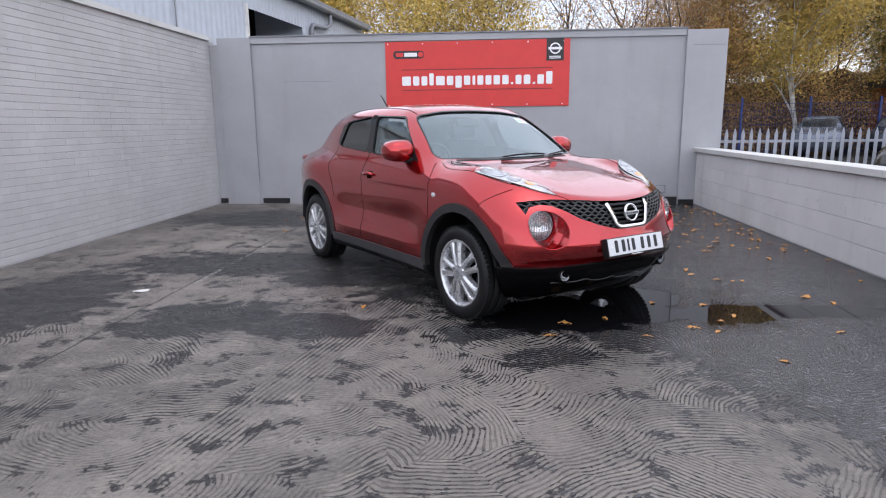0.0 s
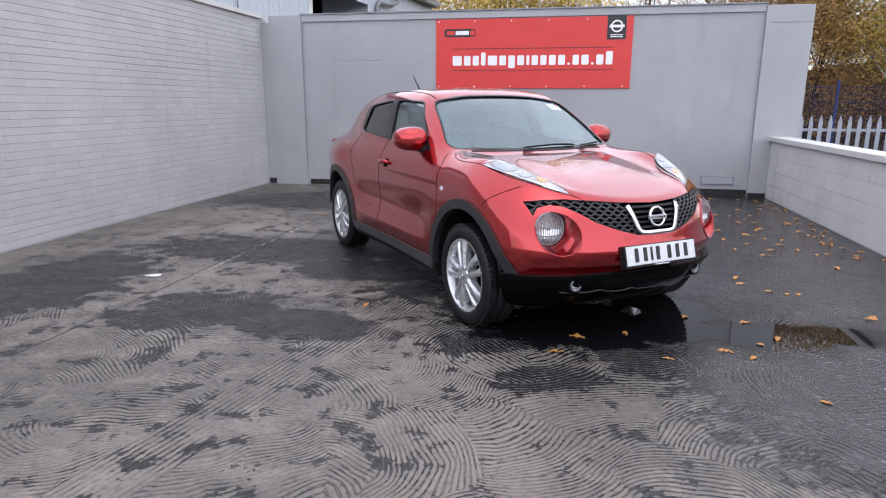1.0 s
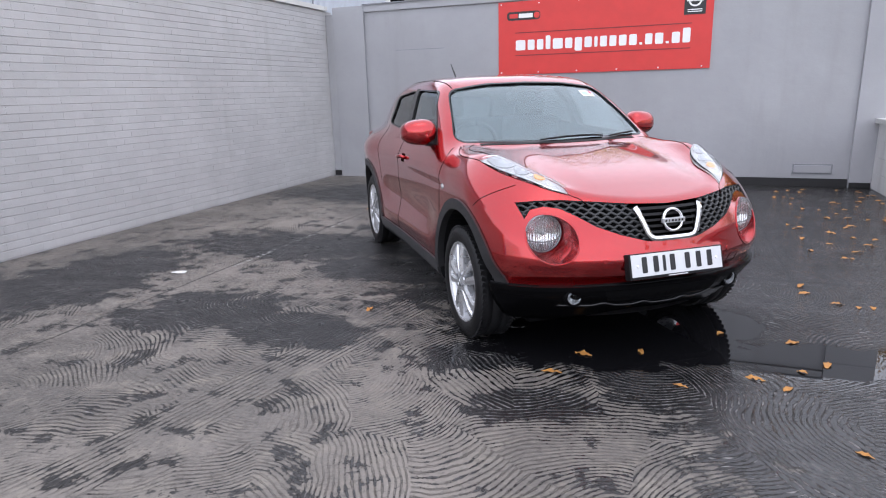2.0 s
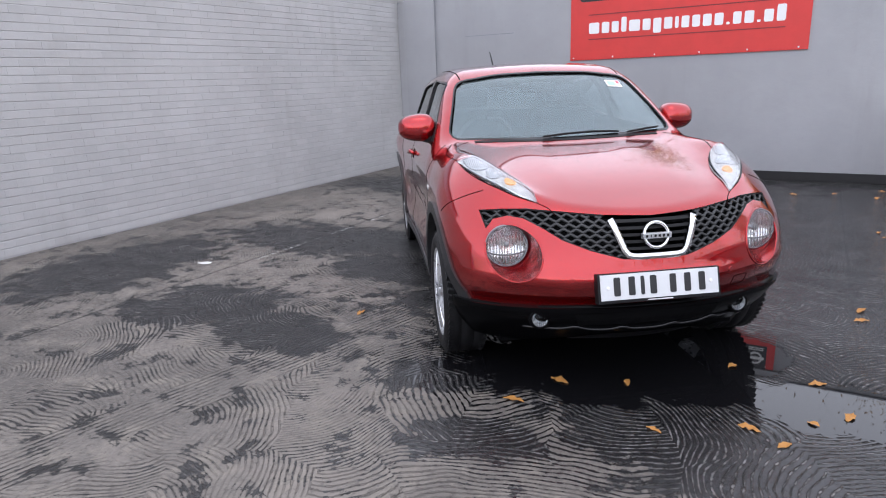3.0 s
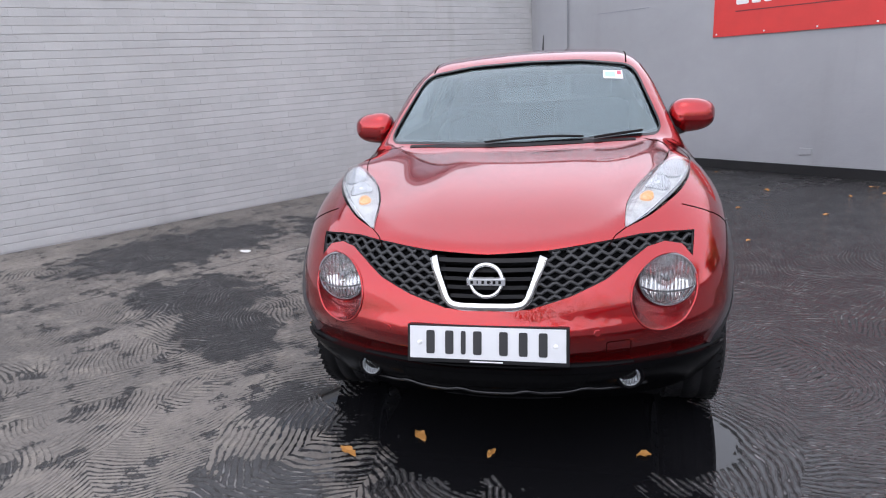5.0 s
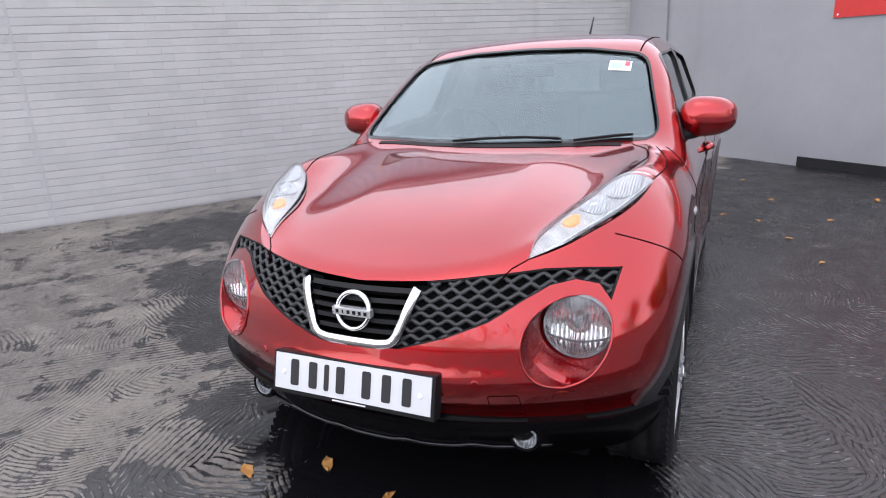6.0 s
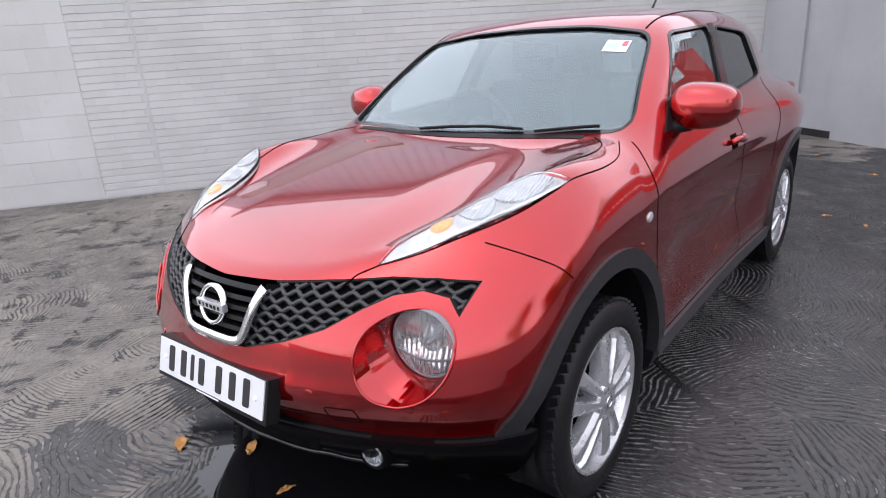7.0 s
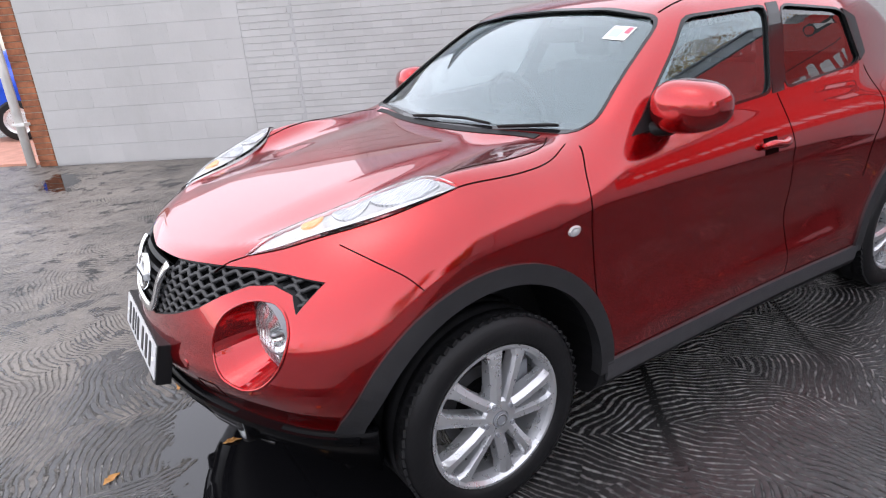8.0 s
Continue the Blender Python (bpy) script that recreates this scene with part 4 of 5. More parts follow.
def lamps(s, mode):
    outer, inner = LIGHT_OUT, LIGHT_IN
    outer, inner = [[(u, v * s) for u, v in line] for line in (outer, inner)]
    lamp = part("headlight", pod(outer, inner, -0.006, -0.02, 0.008), M_pearl, car, "long clear side lamp along the wing", True)
    part("lens", pod(outer, inner, 0.0055, 0.003, 0.013), M_lens, lamp, smooth=True)
    shape = pod(outer, inner, -0.005, -0.02, 0.008)
    shape.verts.ensure_lookup_table()
    grid = [[shape.verts[i * 11 + j].co.copy() for j in range(11)] for i in range(31)]
    shape.free()

    def spread(i, j):
        """A place in the lamp by its share of length and width."""
        i0, j0 = min(29, int(i)), min(9, int(j))
        a, b = i - i0, j - j0
        return grid[i0][j0].lerp(grid[i0 + 1][j0], a).lerp(grid[i0][j0 + 1].lerp(grid[i0 + 1][j0 + 1], a), b)

    def plate_in(ci, cj, ri, rj, lift):
        """An oval dish in the lamp."""
        bm = bmesh.new()
        top = Vector((0, 0, 1))
        rings = [[bm.verts.new(spread(ci + ri * f * math.cos(t), cj + rj * f * math.sin(t)) + top * h) for t in (2 * math.pi * k / 28 for k in range(28))] for f, h in ((1.0, -0.004), (1.0, lift), (0.86, lift), (0.8, lift - 0.003), (0.35, lift - 0.004))]
        for p, q in zip(rings, rings[1:]):
            for k in range(28):
                bm.faces.new((p[k], p[(k + 1) % 28], q[(k + 1) % 28], q[k]))
        bm.faces.new(rings[-1])
        bmesh.ops.recalc_face_normals(bm, faces=bm.faces[:])
        return bm
    part("projector", plate_in(22.5, 5.2, 5.0, 3.6, 0.006), M_reflector, lamp, "oval clear lamp reflector")
    part("reflector", plate_in(15.0, 5.0, 2.6, 3.2, 0.004), M_reflector, lamp)
    part("indicator_bulb", plate_in(9.6, 5.0, 1.6, 2.1, 0.004), M_amber, lamp, "amber indicator", True)
    part("reflector", tube([spread(i, 1.2) + Vector((0, 0, 0.003)) for i in range(3, 29)], 0.003, 6), M_chrome, lamp)
    part("lamp_gap", seam("top", outer, 0.0018, 0.0012, 40), M_gap, lamp)
    axis = Vector((1, 0.10 * s, 0.0)).normalized()
    c = Vector((LAMP.x - 0.012, LAMP.y * s, LAMP.z))
    bowl = part("round_lamp", lathe([(-0.05, 0.0), (-0.048, 0.03), (-0.03, 0.07), (0.012, 0.092), (0.014, 0.094), (-0.09, 0.094)], axis, c, 20), M_facet, car, "round chrome headlamp in a red bowl")
    rim = []
    for k in range(64):
        hs = np.linspace(-0.02, 0.2, 111)
        q = np.array([bowl_point(s, h, 2 * math.pi * k / 64) for h in hs])
        out = np.flatnonzero(body_field(q[:, 0], q[:, 1], q[:, 2]) > 0)
        rim.append(Vector(q[out[0] if len(out) else -1]))
    part("bowl_rim", tube(rim + rim[:2], 0.0042, 8), M_paint, bowl, smooth=True)
    part("lens", lathe([(0.014, 0.091), (0.026, 0.080), (0.036, 0.055), (0.041, 0.0), (0.037, 0.0), (0.032, 0.053), (0.023, 0.077), (0.010, 0.089)], axis, c, 48), M_lens, bowl, smooth=True)
    part("bezel", lathe([(-0.09, 0.0955), (0.016, 0.0955), (0.018, 0.0925), (-0.09, 0.0925)], axis, c, 48), M_gutter, bowl)
    part("bulb", lathe([(-0.05, 0.010), (-0.02, 0.011), (-0.012, 0.007), (-0.010, 0.0)], axis, c, 16), M_reflector, bowl, smooth=True)
    across = Vector((0, 0, 1)).cross(axis).normalized()
    part("shade", tube([c + axis * 0.006 + across * (0.084 * k / 8) + Vector((0, 0, -0.024 - 0.016 * math.cos(k / 8 * math.pi / 2))) for k in range(-8, 9)], 0.0035, 6), M_gutter, bowl)
    for k in range(-5, 6):
        part("flute", tube([c + axis * -0.018 + across * (0.013 * k) + Vector((0, 0, -0.036)), c + axis * -0.010 + across * (0.011 * k) + Vector((0, 0, -0.072 + 0.0007 * k * k))], 0.0022, 4), M_gutter, bowl)
    p, n = spot("front", 0.466 * s, 0.374)
    p = p + Vector((0.014, 0, 0.0))
    fog = part("fog_lamp", lathe([(-0.03, 0.035), (0.018, 0.035), (0.020, 0.032), (0.010, 0.026), (0.002, 0.0)], (1, 0.1 * s, 0.0), p, 32), M_reflector, car, "small round fog lamp", True)
    part("lens", lathe([(0.018, 0.031), (0.024, 0.018), (0.026, 0.0), (0.023, 0.0), (0.014, 0.029)], (1, 0.1 * s, 0.0), p, 32), M_lens, fog, smooth=True)
    part("fog_surround", lathe([(-0.03, 0.056), (0.012, 0.050), (0.021, 0.041), (0.016, 0.0365), (-0.03, 0.0365)], (1, 0.1 * s, 0.0), p, 32), M_lower, fog, smooth=True)
    p, n = spot(mode, -0.305, 0.833)
    rep = lathe([(-0.004, 0.0), (-0.004, 0.023), (0.003, 0.022), (0.007, 0.012), (0.008, 0.0)], n, p, 24)
    bmesh.ops.scale(rep, vec=(1.15, 1, 0.75), space=Matrix.Translation(-p), verts=rep.verts[:])
    part("side_repeater", rep, M_pearl, car, "pale oval side repeater", True)
    for y, z in ((0.355, 0.572), (0.60, 0.548)):
        p, n = spot("front", y * s, z)
        part("parking_sensor", lathe([(-0.003, 0.012), (0.0015, 0.012), (0.0025, 0.010), (0.0025, 0.0)], n, p, 20), M_paint, car)
    if s > 0:
        tow = rounded([(0.385, 0.482), (0.465, 0.482), (0.465, 0.534), (0.385, 0.534)], 0.01)
        part("tow_cover", seam("front", tow + tow[:1], 0.0018, 0.0012, 48), M_gap, car)
    p, n = spot(mode, -3.02, 1.0)
    bm = bmesh.new()
    bmesh.ops.create_uvsphere(bm, u_segments=16, v_segments=10, radius=1.0, matrix=Matrix.LocRotScale(p - n * 0.015, None, (0.13, 0.045, 0.035)))
    part("tail_light", bm, M_paint, car, "red boomerang tail lamp", True)


both(lamps)


# mirrors, handles, shut lines, gaskets
def flank(s, mode):
    bm = bmesh.new()
    bmesh.ops.create_uvsphere(bm, u_segments=32, v_segments=20, radius=1.0)
    for v in bm.verts:
        x, y, z = v.co
        k = 1.0 / max(1e-6, (abs(x) ** 2.6 + abs(y) ** 2.6 + abs(z) ** 2.6) ** (1 / 2.6))
        x, y, z = x * k, y * k, z * k
        x = max(x, -0.5)
        z *= 1.0 - 0.12 * y
        v.co = (-0.803 + 0.095 * x - 0.02 * y, s * (0.852 + 0.115 * y), 1.128 + 0.084 * z)
    if s < 0:
        bmesh.ops.reverse_faces(bm, faces=bm.faces[:])
    mirror = part("door_mirror", bm, M_paint, car, smooth=True)
    part("arm", tube([(-0.70, 0.725 * s, 1.056), (-0.73, 0.755 * s, 1.056), (-0.77, 0.80 * s, 1.064), (-0.79, 0.85 * s, 1.076)], [0.032, 0.026, 0.028, 0.022], 14), M_trim, mirror, "black mirror arm", True)
    bm = bmesh.new()
    add_prism(bm, rounded([(0.745 * s, 1.07), (0.955 * s, 1.075), (0.955 * s, 1.185), (0.755 * s, 1.19)], 0.04), 0, -0.854, -0.8515)
    part("mirror_glass", bm, M_chrome, mirror)
    part("window_corner", patch(mode, [(-0.625, 1.052), (-0.80, 1.062)], [(-0.72, 1.118), (-0.80, 1.160)], 4, 3, 0.003, -0.01), M_trim, car)
    h, n = spot(mode, -1.33, 0.917)
    bm = bmesh.new()
    pts_h, nrm_h = surface(mode, [(-1.25 - 0.02 * k, 0.917 + 0.004 * math.sin(k)) for k in range(9)])
    lift = [0.006, 0.022, 0.03, 0.033, 0.034, 0.034, 0.033, 0.026, 0.008]
    add_tube(bm, [Vector(p) + Vector(q) * l for p, q, l in zip(pts_h, nrm_h, lift)], [0.012, 0.014, 0.0145, 0.015, 0.015, 0.015, 0.0145, 0.014, 0.012], 12)
    part("door_handle", bm, M_paint, car, smooth=True)
    # flat dark patch on the door; the recess's shade is only in its colour
    part("handle_recess_shade", patch(mode, [(-1.275, 0.885), (-1.36, 0.885)], [(-1.275, 0.945), (-1.36, 0.945)], 6, 4, 0.0015, -0.004), M_gap, car)
    lines = [[(-0.45, 1.045), (-0.40, 0.98), (-0.38, 0.90), (-0.385, 0.75), (-0.41, 0.55), (-0.44, 0.345)],
             [(-1.455, 1.085), (-1.47, 0.90), (-1.49, 0.60), (-1.515, 0.345)],
             [(-2.15, 1.12), (-2.16, 0.98), (-2.07, 0.82), (-2.03, 0.66)],
             [(-0.44, 0.343), (-2.06, 0.343)],
             [(0.352, 0.912), (0.30, 0.876), (0.245, 0.835), (0.215, 0.80)]]
    for line in lines:
        part("shut_line", seam(mode, smooth(line) if len(line) > 2 else line, 0.0032, n=40), M_gap, car)

    for outline in (WIN_F, WIN_R):
        part("window_gasket", seam(mode, outline + outline[:1], 0.009, 0.002, 60), M_gloss, car)
    part("door_pillar_trim", patch(mode, [(-1.425, 1.086), (-1.505, 1.090)], [(-1.535, 1.408), (-1.615, 1.410)], 6, 8, 0.0025, -0.01), M_gloss, car)
    part("rear_pillar_trim", patch(mode, [(-2.125, 1.14), (-2.19, 1.17)], [(-2.07, 1.36), (-2.17, 1.32)], 5, 6, 0.003, -0.01), M_gloss, car)
    part("shut_line", seam("top", [(0.622, 0.392 * s), (0.58, 0.415 * s), (0.54, 0.448 * s)], 0.0026), M_gap, car)
    part("shut_line", seam("top", smooth([(0.105, 0.606 * s), (-0.05, 0.650 * s), (-0.22, 0.672 * s), (-0.36, 0.650 * s), (-0.43, 0.59 * s)]), 0.0034, n=40), M_gap, car)
    part("shut_line", seam("top", smooth([(0.018, 0.724 * s), (-0.08, 0.738 * s), (-0.20, 0.742 * s), (-0.32, 0.728 * s), (-0.42, 0.685 * s)]), 0.0034, n=40), M_gap, car)
    part("roof_ditch", seam("top", [(-1.02, 0.535 * s), (-1.3, 0.545 * s), (-1.8, 0.54 * s), (-2.5, 0.50 * s)], 0.007, 0.0012, 30), M_gap, car)


both(flank)
part("windscreen_seal", seam("screen", SCREEN + SCREEN[:1], 0.008, 0.0015, 120), M_gloss, car)
part("cowl", patch("screen", [(-0.55, 1.054), (0, 1.050), (0.55, 1.054)], [(-0.55, 1.062), (0, 1.060), (0.55, 1.062)], 24, 3, 0.0025, -0.03), M_trim, car)
for line in ([(-0.16, 1.062), (0.0, 1.072), (0.16, 1.076), (0.31, 1.070)], [(0.36, 1.064), (0.44, 1.070), (0.52, 1.076), (0.585, 1.080)]):
    pts_w, nrm_w = surface("screen", even(line, 14))
    wiper = part("wiper", tube([Vector(p) + Vector(n) * 0.014 for p, n in zip(pts_w, nrm_w)], [0.003] + [0.005] * 13 + [0.003], 8), M_trim, car, smooth=True)
    part("wiper_blade", tube([Vector(p) + Vector(n) * 0.006 + Vector((0, 0, 0.004)) for p, n in zip(pts_w, nrm_w)], 0.0045, 6), M_trim, wiper)
part("parking_sticker", patch("screen", [(0.415, 1.338), (0.515, 1.330)], [(0.413, 1.378), (0.512, 1.370)], 6, 3, -0.0075, -0.009), M_white, car, "small white and blue sticker")
part("sticker_mark", patch("screen", [(0.423, 1.345), (0.475, 1.341)], [(0.422, 1.368), (0.474, 1.364)], 4, 2, -0.0065, -0.008), plain("pale_cyan", (0.35, 0.62, 0.66), 0.5), car)
part("sticker_mark", patch("screen", [(0.484, 1.352), (0.506, 1.350)], [(0.484, 1.370), (0.505, 1.368)], 3, 2, -0.0065, -0.008), plain("pale_red", (0.6, 0.10, 0.14), 0.5), car)
rp, rn = spot("top", -2.45, 0.0)
part("aerial", tube([rp, rp + Vector((-0.01, 0, 0.02)), rp + Vector((-0.20, 0, 0.19))], [0.016, 0.010, 0.004], 10), M_trim, car, smooth=True)

# inside the cabin
part("dashboard", box(-0.98, -0.40, -0.69, 0.69, 0.63, 0.985, 0.06), M_cabin, car, smooth=True)
bm = bmesh.new()
ring = [Vector((-1.10, -0.36, 0.985)) + 0.185 * (math.cos(a) * Vector((0.35, 0, 0.937)) + math.sin(a) * Vector((0, 1, 0))) for a in (2 * math.pi * k / 32 for k in range(33))]
add_tube(bm, ring, 0.017, 10)
add_tube(bm, [ring[8], ring[24]], 0.02, 8)
add_tube(bm, [Vector((-1.10, -0.36, 0.985)), Vector((-0.9, -0.36, 0.88))], 0.05, 10)
part("steering_wheel", bm, M_cabin, car, smooth=True)
for y in (-0.36, 0.36):
    bm = bmesh.new()
    add_box(bm, -1.72, -1.56, y - 0.24, y + 0.24, 0.63, 1.17, 0.06)
    seat = part("front_seat", bm, M_seat, car, smooth=True)
    part("headrest", box(-1.71, -1.61, y - 0.13, y + 0.13, 1.19, 1.34, 0.045), M_seat, seat, smooth=True)
    part("headrest_post", tube([(-1.66, y - 0.05, 1.15), (-1.66, y - 0.05, 1.21)], 0.007, 8), M_chrome, seat)
part("rear_seat", box(-2.52, -2.36, -0.62, 0.62, 0.63, 1.14, 0.06), M_seat, car, smooth=True)
part("rear_view_mirror", box(-1.075, -1.045, -0.12, 0.12, 1.30, 1.37, 0.014), M_trim, car, smooth=True)

# ---- the yard's walls in detail ----
def piece_mesh(name, w, h, d, ch, mat):
    """One brick or block seen from its face: width along y, height along z, proud along x, edges eased."""
    a, b = w / 2, h / 2
    v = [(-0.006, -a, -b), (-0.006, a, -b), (-0.006, a, b), (-0.006, -a, b)]
    v += [(d - ch, -a, -b), (d - ch, a, -b), (d - ch, a, b), (d - ch, -a, b)]
    e = ch * 0.1
    v += [(d, -a + e, -b + ch), (d, a - e, -b + ch), (d, a - e, b - ch), (d, -a + e, b - ch)]
    f = [(8, 9, 10, 11)]
    for k in range(4):
        j = (k + 1) % 4
        f += [(k, j, 4 + j, 4 + k), (4 + k, 4 + j, 8 + j, 8 + k)]
    me = bpy.data.meshes.new(name)
    me.from_pydata(v, [], f)
    me.materials.append(mat)
    return me


def lay(parent, name, face_x, towards, y0, y1, z0, z1, length, height, gap, mat, near=None, depth=0.006, stagger=True):
    """Courses of bricks or blocks on a wall face; those inside near = (y0, y1, z0, z1) are objects, the rest one mesh."""
    rng = random.Random(7)
    shapes = [piece_mesh(name, length - 0.0002, height - gap * k, depth + 0.00015 * i, 0.003 if length < 0.3 else 0.002, mat) for i in range(3) for k in (1.0, 0.55, 0.25)]
    verts, faces = [], []
    rows = int((z1 - z0 + gap) / height)
    for r in range(rows):
        z = z0 + height * (r + 0.5)
        filled = rng.random()
        y = y0 + (length * 0.5 if (r % 2 and stagger) else 0.0)
        cells = [(c, length) for c in np.arange(y + length / 2, y1 - length / 2 + 1e-6, length)]
        if r % 2 and stagger:
            cells.append((y0 + length / 4, length / 2))
        if cells and y1 - (cells[-2 if r % 2 and stagger and len(cells) > 1 else -1][0] + length / 2) > 0.04:
            last = cells[-2 if r % 2 and stagger and len(cells) > 1 else -1][0] + length / 2
            cells.append(((last + y1) / 2, y1 - last))
        for c, l in cells:
            shape = shapes[rng.randrange(3) * 3 + (0 if filled < 0.28 else 1 if filled < 0.58 else 2) if rng.random() < 0.7 else rng.randrange(9)]
            tilt = rng.uniform(-0.004, 0.004)
            if near and near[0] < c < near[1] and near[2] < z < near[3] and abs(l - length) < 1e-6:
                ob = new(name, shape)
                ob.parent = parent
                ob.matrix_world = pose(face_x, c, z, math.degrees(tilt), 0, 0 if towards > 0 else 180)
            else:
                base = len(verts)
                for v in shape.vertices:
                    verts.append((face_x + towards * v.co.x, c + towards * v.co.y * l / length, z + v.co.z + tilt * v.co.y))
                faces += [tuple(base + i for i in p.vertices) for p in shape.polygons]
    me = bpy.data.meshes.new(name + "_courses")
    me.from_pydata(verts, [], faces)
    me.materials.append(mat)
    ob = new(name + "_courses", me)
    ob.parent = parent
    tagged(ob, kind="stuff")


def coping(parent, x0, x1, y0, y1, z0, z1, length, mat):
    y = y0
    while y < y1 - 0.05:
        e = min(y + length, y1)
        part("coping_stone", box(x0, x1, y + 0.002, e - 0.002, z0, z1, 0.008), mat, parent)
        y = e


coping(wall_west, LEFT - 0.27, LEFT + 0.045, -0.42, BACK, 2.722, 2.792, 1.8, M_coping)
coping(wall_east, RIGHT - 0.045, RIGHT + 0.25, -3.0, BACK - 0.035, 0.847, 0.912, 1.2, M_coping)

# piers, caps and plinth of the rendered wall
for x0, x1, out, top in ((-4.36, -3.79, 0.035, 2.765), (3.27, 3.895, 0.05, 2.745), (-4.505, -4.362, 0.012, 2.62)):
    part("pier", box(x0, x1, BACK - out, BACK + 0.218, 0.0, top, 0.006), M_render, wall_north)
part("wall_cap", box(-3.785, 3.265, BACK - 0.03, BACK + 0.25, 2.662, 2.765, 0.006), M_render, wall_north)
part("cap_flashing", box(-3.80, 3.285, BACK - 0.05, BACK + 0.27, 2.767, 2.785), M_gutter, wall_north)
part("plinth", box(-1.75, 3.265, BACK - 0.02, BACK - 0.002, 0.0, 0.115, 0.004), M_bitumen, wall_north, "black bitumen strip along the foot of the wall")
part("plinth", box(3.275, 3.52, BACK - 0.075, BACK - 0.053, 0.0, 0.075, 0.004), M_bitumen, wall_north)
for x0, x1, out in ((-4.49, -4.37, 0.035), (-3.74, -3.27, 0.02)):
    vent = part("air_vent", box(x0, x1, BACK - out, BACK - 0.003, 0.015, 0.10, 0.004), M_bitumen, wall_north, "small black vent at the wall's foot")
part("cable", tube([(-3.775, BACK - 0.035, 2.66), (-3.78, BACK - 0.03, 1.5), (-3.775, BACK - 0.032, 0.4)], 0.006, 6), M_gutter, wall_north)
part("repair_line", box(3.36, 3.89, BACK - 0.054, BACK - 0.049, 2.508, 2.516), M_gutter, wall_north)
part("repair_line", box(-3.25, -2.42, BACK - 0.004, BACK + 0.001, 2.045, 2.053), M_gutter, wall_north)
hatch = part("wall_hatch", box(2.62, 3.06, BACK - 0.022, BACK + 0.001, 0.19, 0.29, 0.006), M_render, wall_north)
part("hatch_rim", box(2.60, 3.08, BACK - 0.008, BACK + 0.001, 0.172, 0.308, 0.002), M_gutter, hatch)
part("outlet", box(-0.42, -0.28, BACK - 0.02, BACK + 0.001, 0.24, 0.31, 0.004), M_render, wall_north)

# banner
banner = tagged(new("banner"), "red dealership banner with white lettering shapes on the rendered wall", "banner")
banner.location = (-1.53, BACK - 0.002, 1.605)
BW, BH = 2.99, 1.045
part("board", box(0, BW, -0.018, -0.002, 0, BH, 0.003), M_red, banner)
for v in (0.575, 0.265):
    part("rule", box(0.088 * BW, 0.91 * BW, -0.0205, -0.017, v * BH - 0.006, v * BH + 0.006), M_line, banner)
widths = (7, 5, 4.6, 3.4, 7, 5, 5, 5, 2.2, 4.6, 4.6, 5, 5, 2, 4.6, 5.2, 2, 5, 4.8)
unit = (0.909 - 0.09) * BW / (sum(widths) + 1.7 * (len(widths) - 1))
u = 0.09 * BW
for k, w in enumerate(widths):
    lo, hi = 0.335, 0.475
    if k in (3, 18):
        hi = 0.52
    if k == 6:
        lo = 0.295
    if k in (13, 16):
        hi = 0.365
    bm = bmesh.new()
    add_prism(bm, rounded([(u, lo * BH), (u + w * unit, lo * BH), (u + w * unit, hi * BH), (u, hi * BH)], 0.022, 3), 1, -0.0225, -0.017)
    part("letter_bar", bm, M_white, banner)
    u += (w + 1.7) * unit
bm = bmesh.new()
add_prism(bm, rounded([(0.045 * BW, 0.745 * BH), (0.212 * BW, 0.745 * BH), (0.212 * BW, 0.862 * BH), (0.045 * BW, 0.862 * BH)], 0.05), 1, -0.0225, -0.017)
mark = part("logo_panel", bm, M_black, banner)
part("logo_bar", box(0.105 * BW, 0.175 * BW, -0.025, -0.022, 0.775 * BH, 0.832 * BH), M_white, mark)
part("logo_bar", box(0.058 * BW, 0.10 * BW, -0.025, -0.022, 0.775 * BH, 0.832 * BH), M_red, mark)
part("logo_ball", lathe([(0, 0), (0, 0.045), (0.006, 0.04), (0.008, 0)], (0, -1, 0), (0.195 * BW, -0.022, 0.803 * BH), 24), M_red, mark)
mark = part("logo_panel", box(0.875 * BW, 0.967 * BW, -0.0225, -0.017, 0.68 * BH, 1.005 * BH), M_black, banner)
part("logo_ring", lathe([(0, 0.088), (0.003, 0.088), (0.003, 0.066), (0, 0.066)], (0, -1, 0), (0.921 * BW, -0.0225, 0.86 * BH), 32), M_white, mark)
part("logo_bar", box(0.885 * BW, 0.957 * BW, -0.027, -0.022, 0.842 * BH, 0.878 * BH), M_white, mark)
for v in (0.735, 0.71):
    part("logo_bar", box(0.89 * BW, 0.952 * BW, -0.025, -0.022, v * BH, v * BH + 0.012), M_white, mark)
for k in range(6):
    for v in (0.03, 0.965):
        part("fixing", lathe([(0, 0), (0, 0.011), (0.004, 0.009), (0.005, 0)], (0, -1, 0), (BW * (0.015 + 0.19 * k), -0.018, v * BH), 10), M_white, banner)

# end of the left wall: brick pier, downpipe and gap to the street
M_orange = Nodes("orange_brick")
_c = M_orange.coords()
M_orange.set(Base_Color=M_orange.mix(M_orange.ramp(M_orange.noise(9.0, 5.0, 0.6, _c), 0.3, 0.7), (0.20, 0.07, 0.035), (0.42, 0.15, 0.07)), Roughness=0.85, Normal=M_orange.bump(M_orange.noise(80.0, 4.0, 0.6, _c), 0.5, 0.004))
M_orange = M_orange.mat
M_dull = plain("cement_joint", (0.34, 0.31, 0.26), 0.9, grain=0.4)
M_pipe = plain("white_pipe", (0.72, 0.72, 0.70), 0.4)
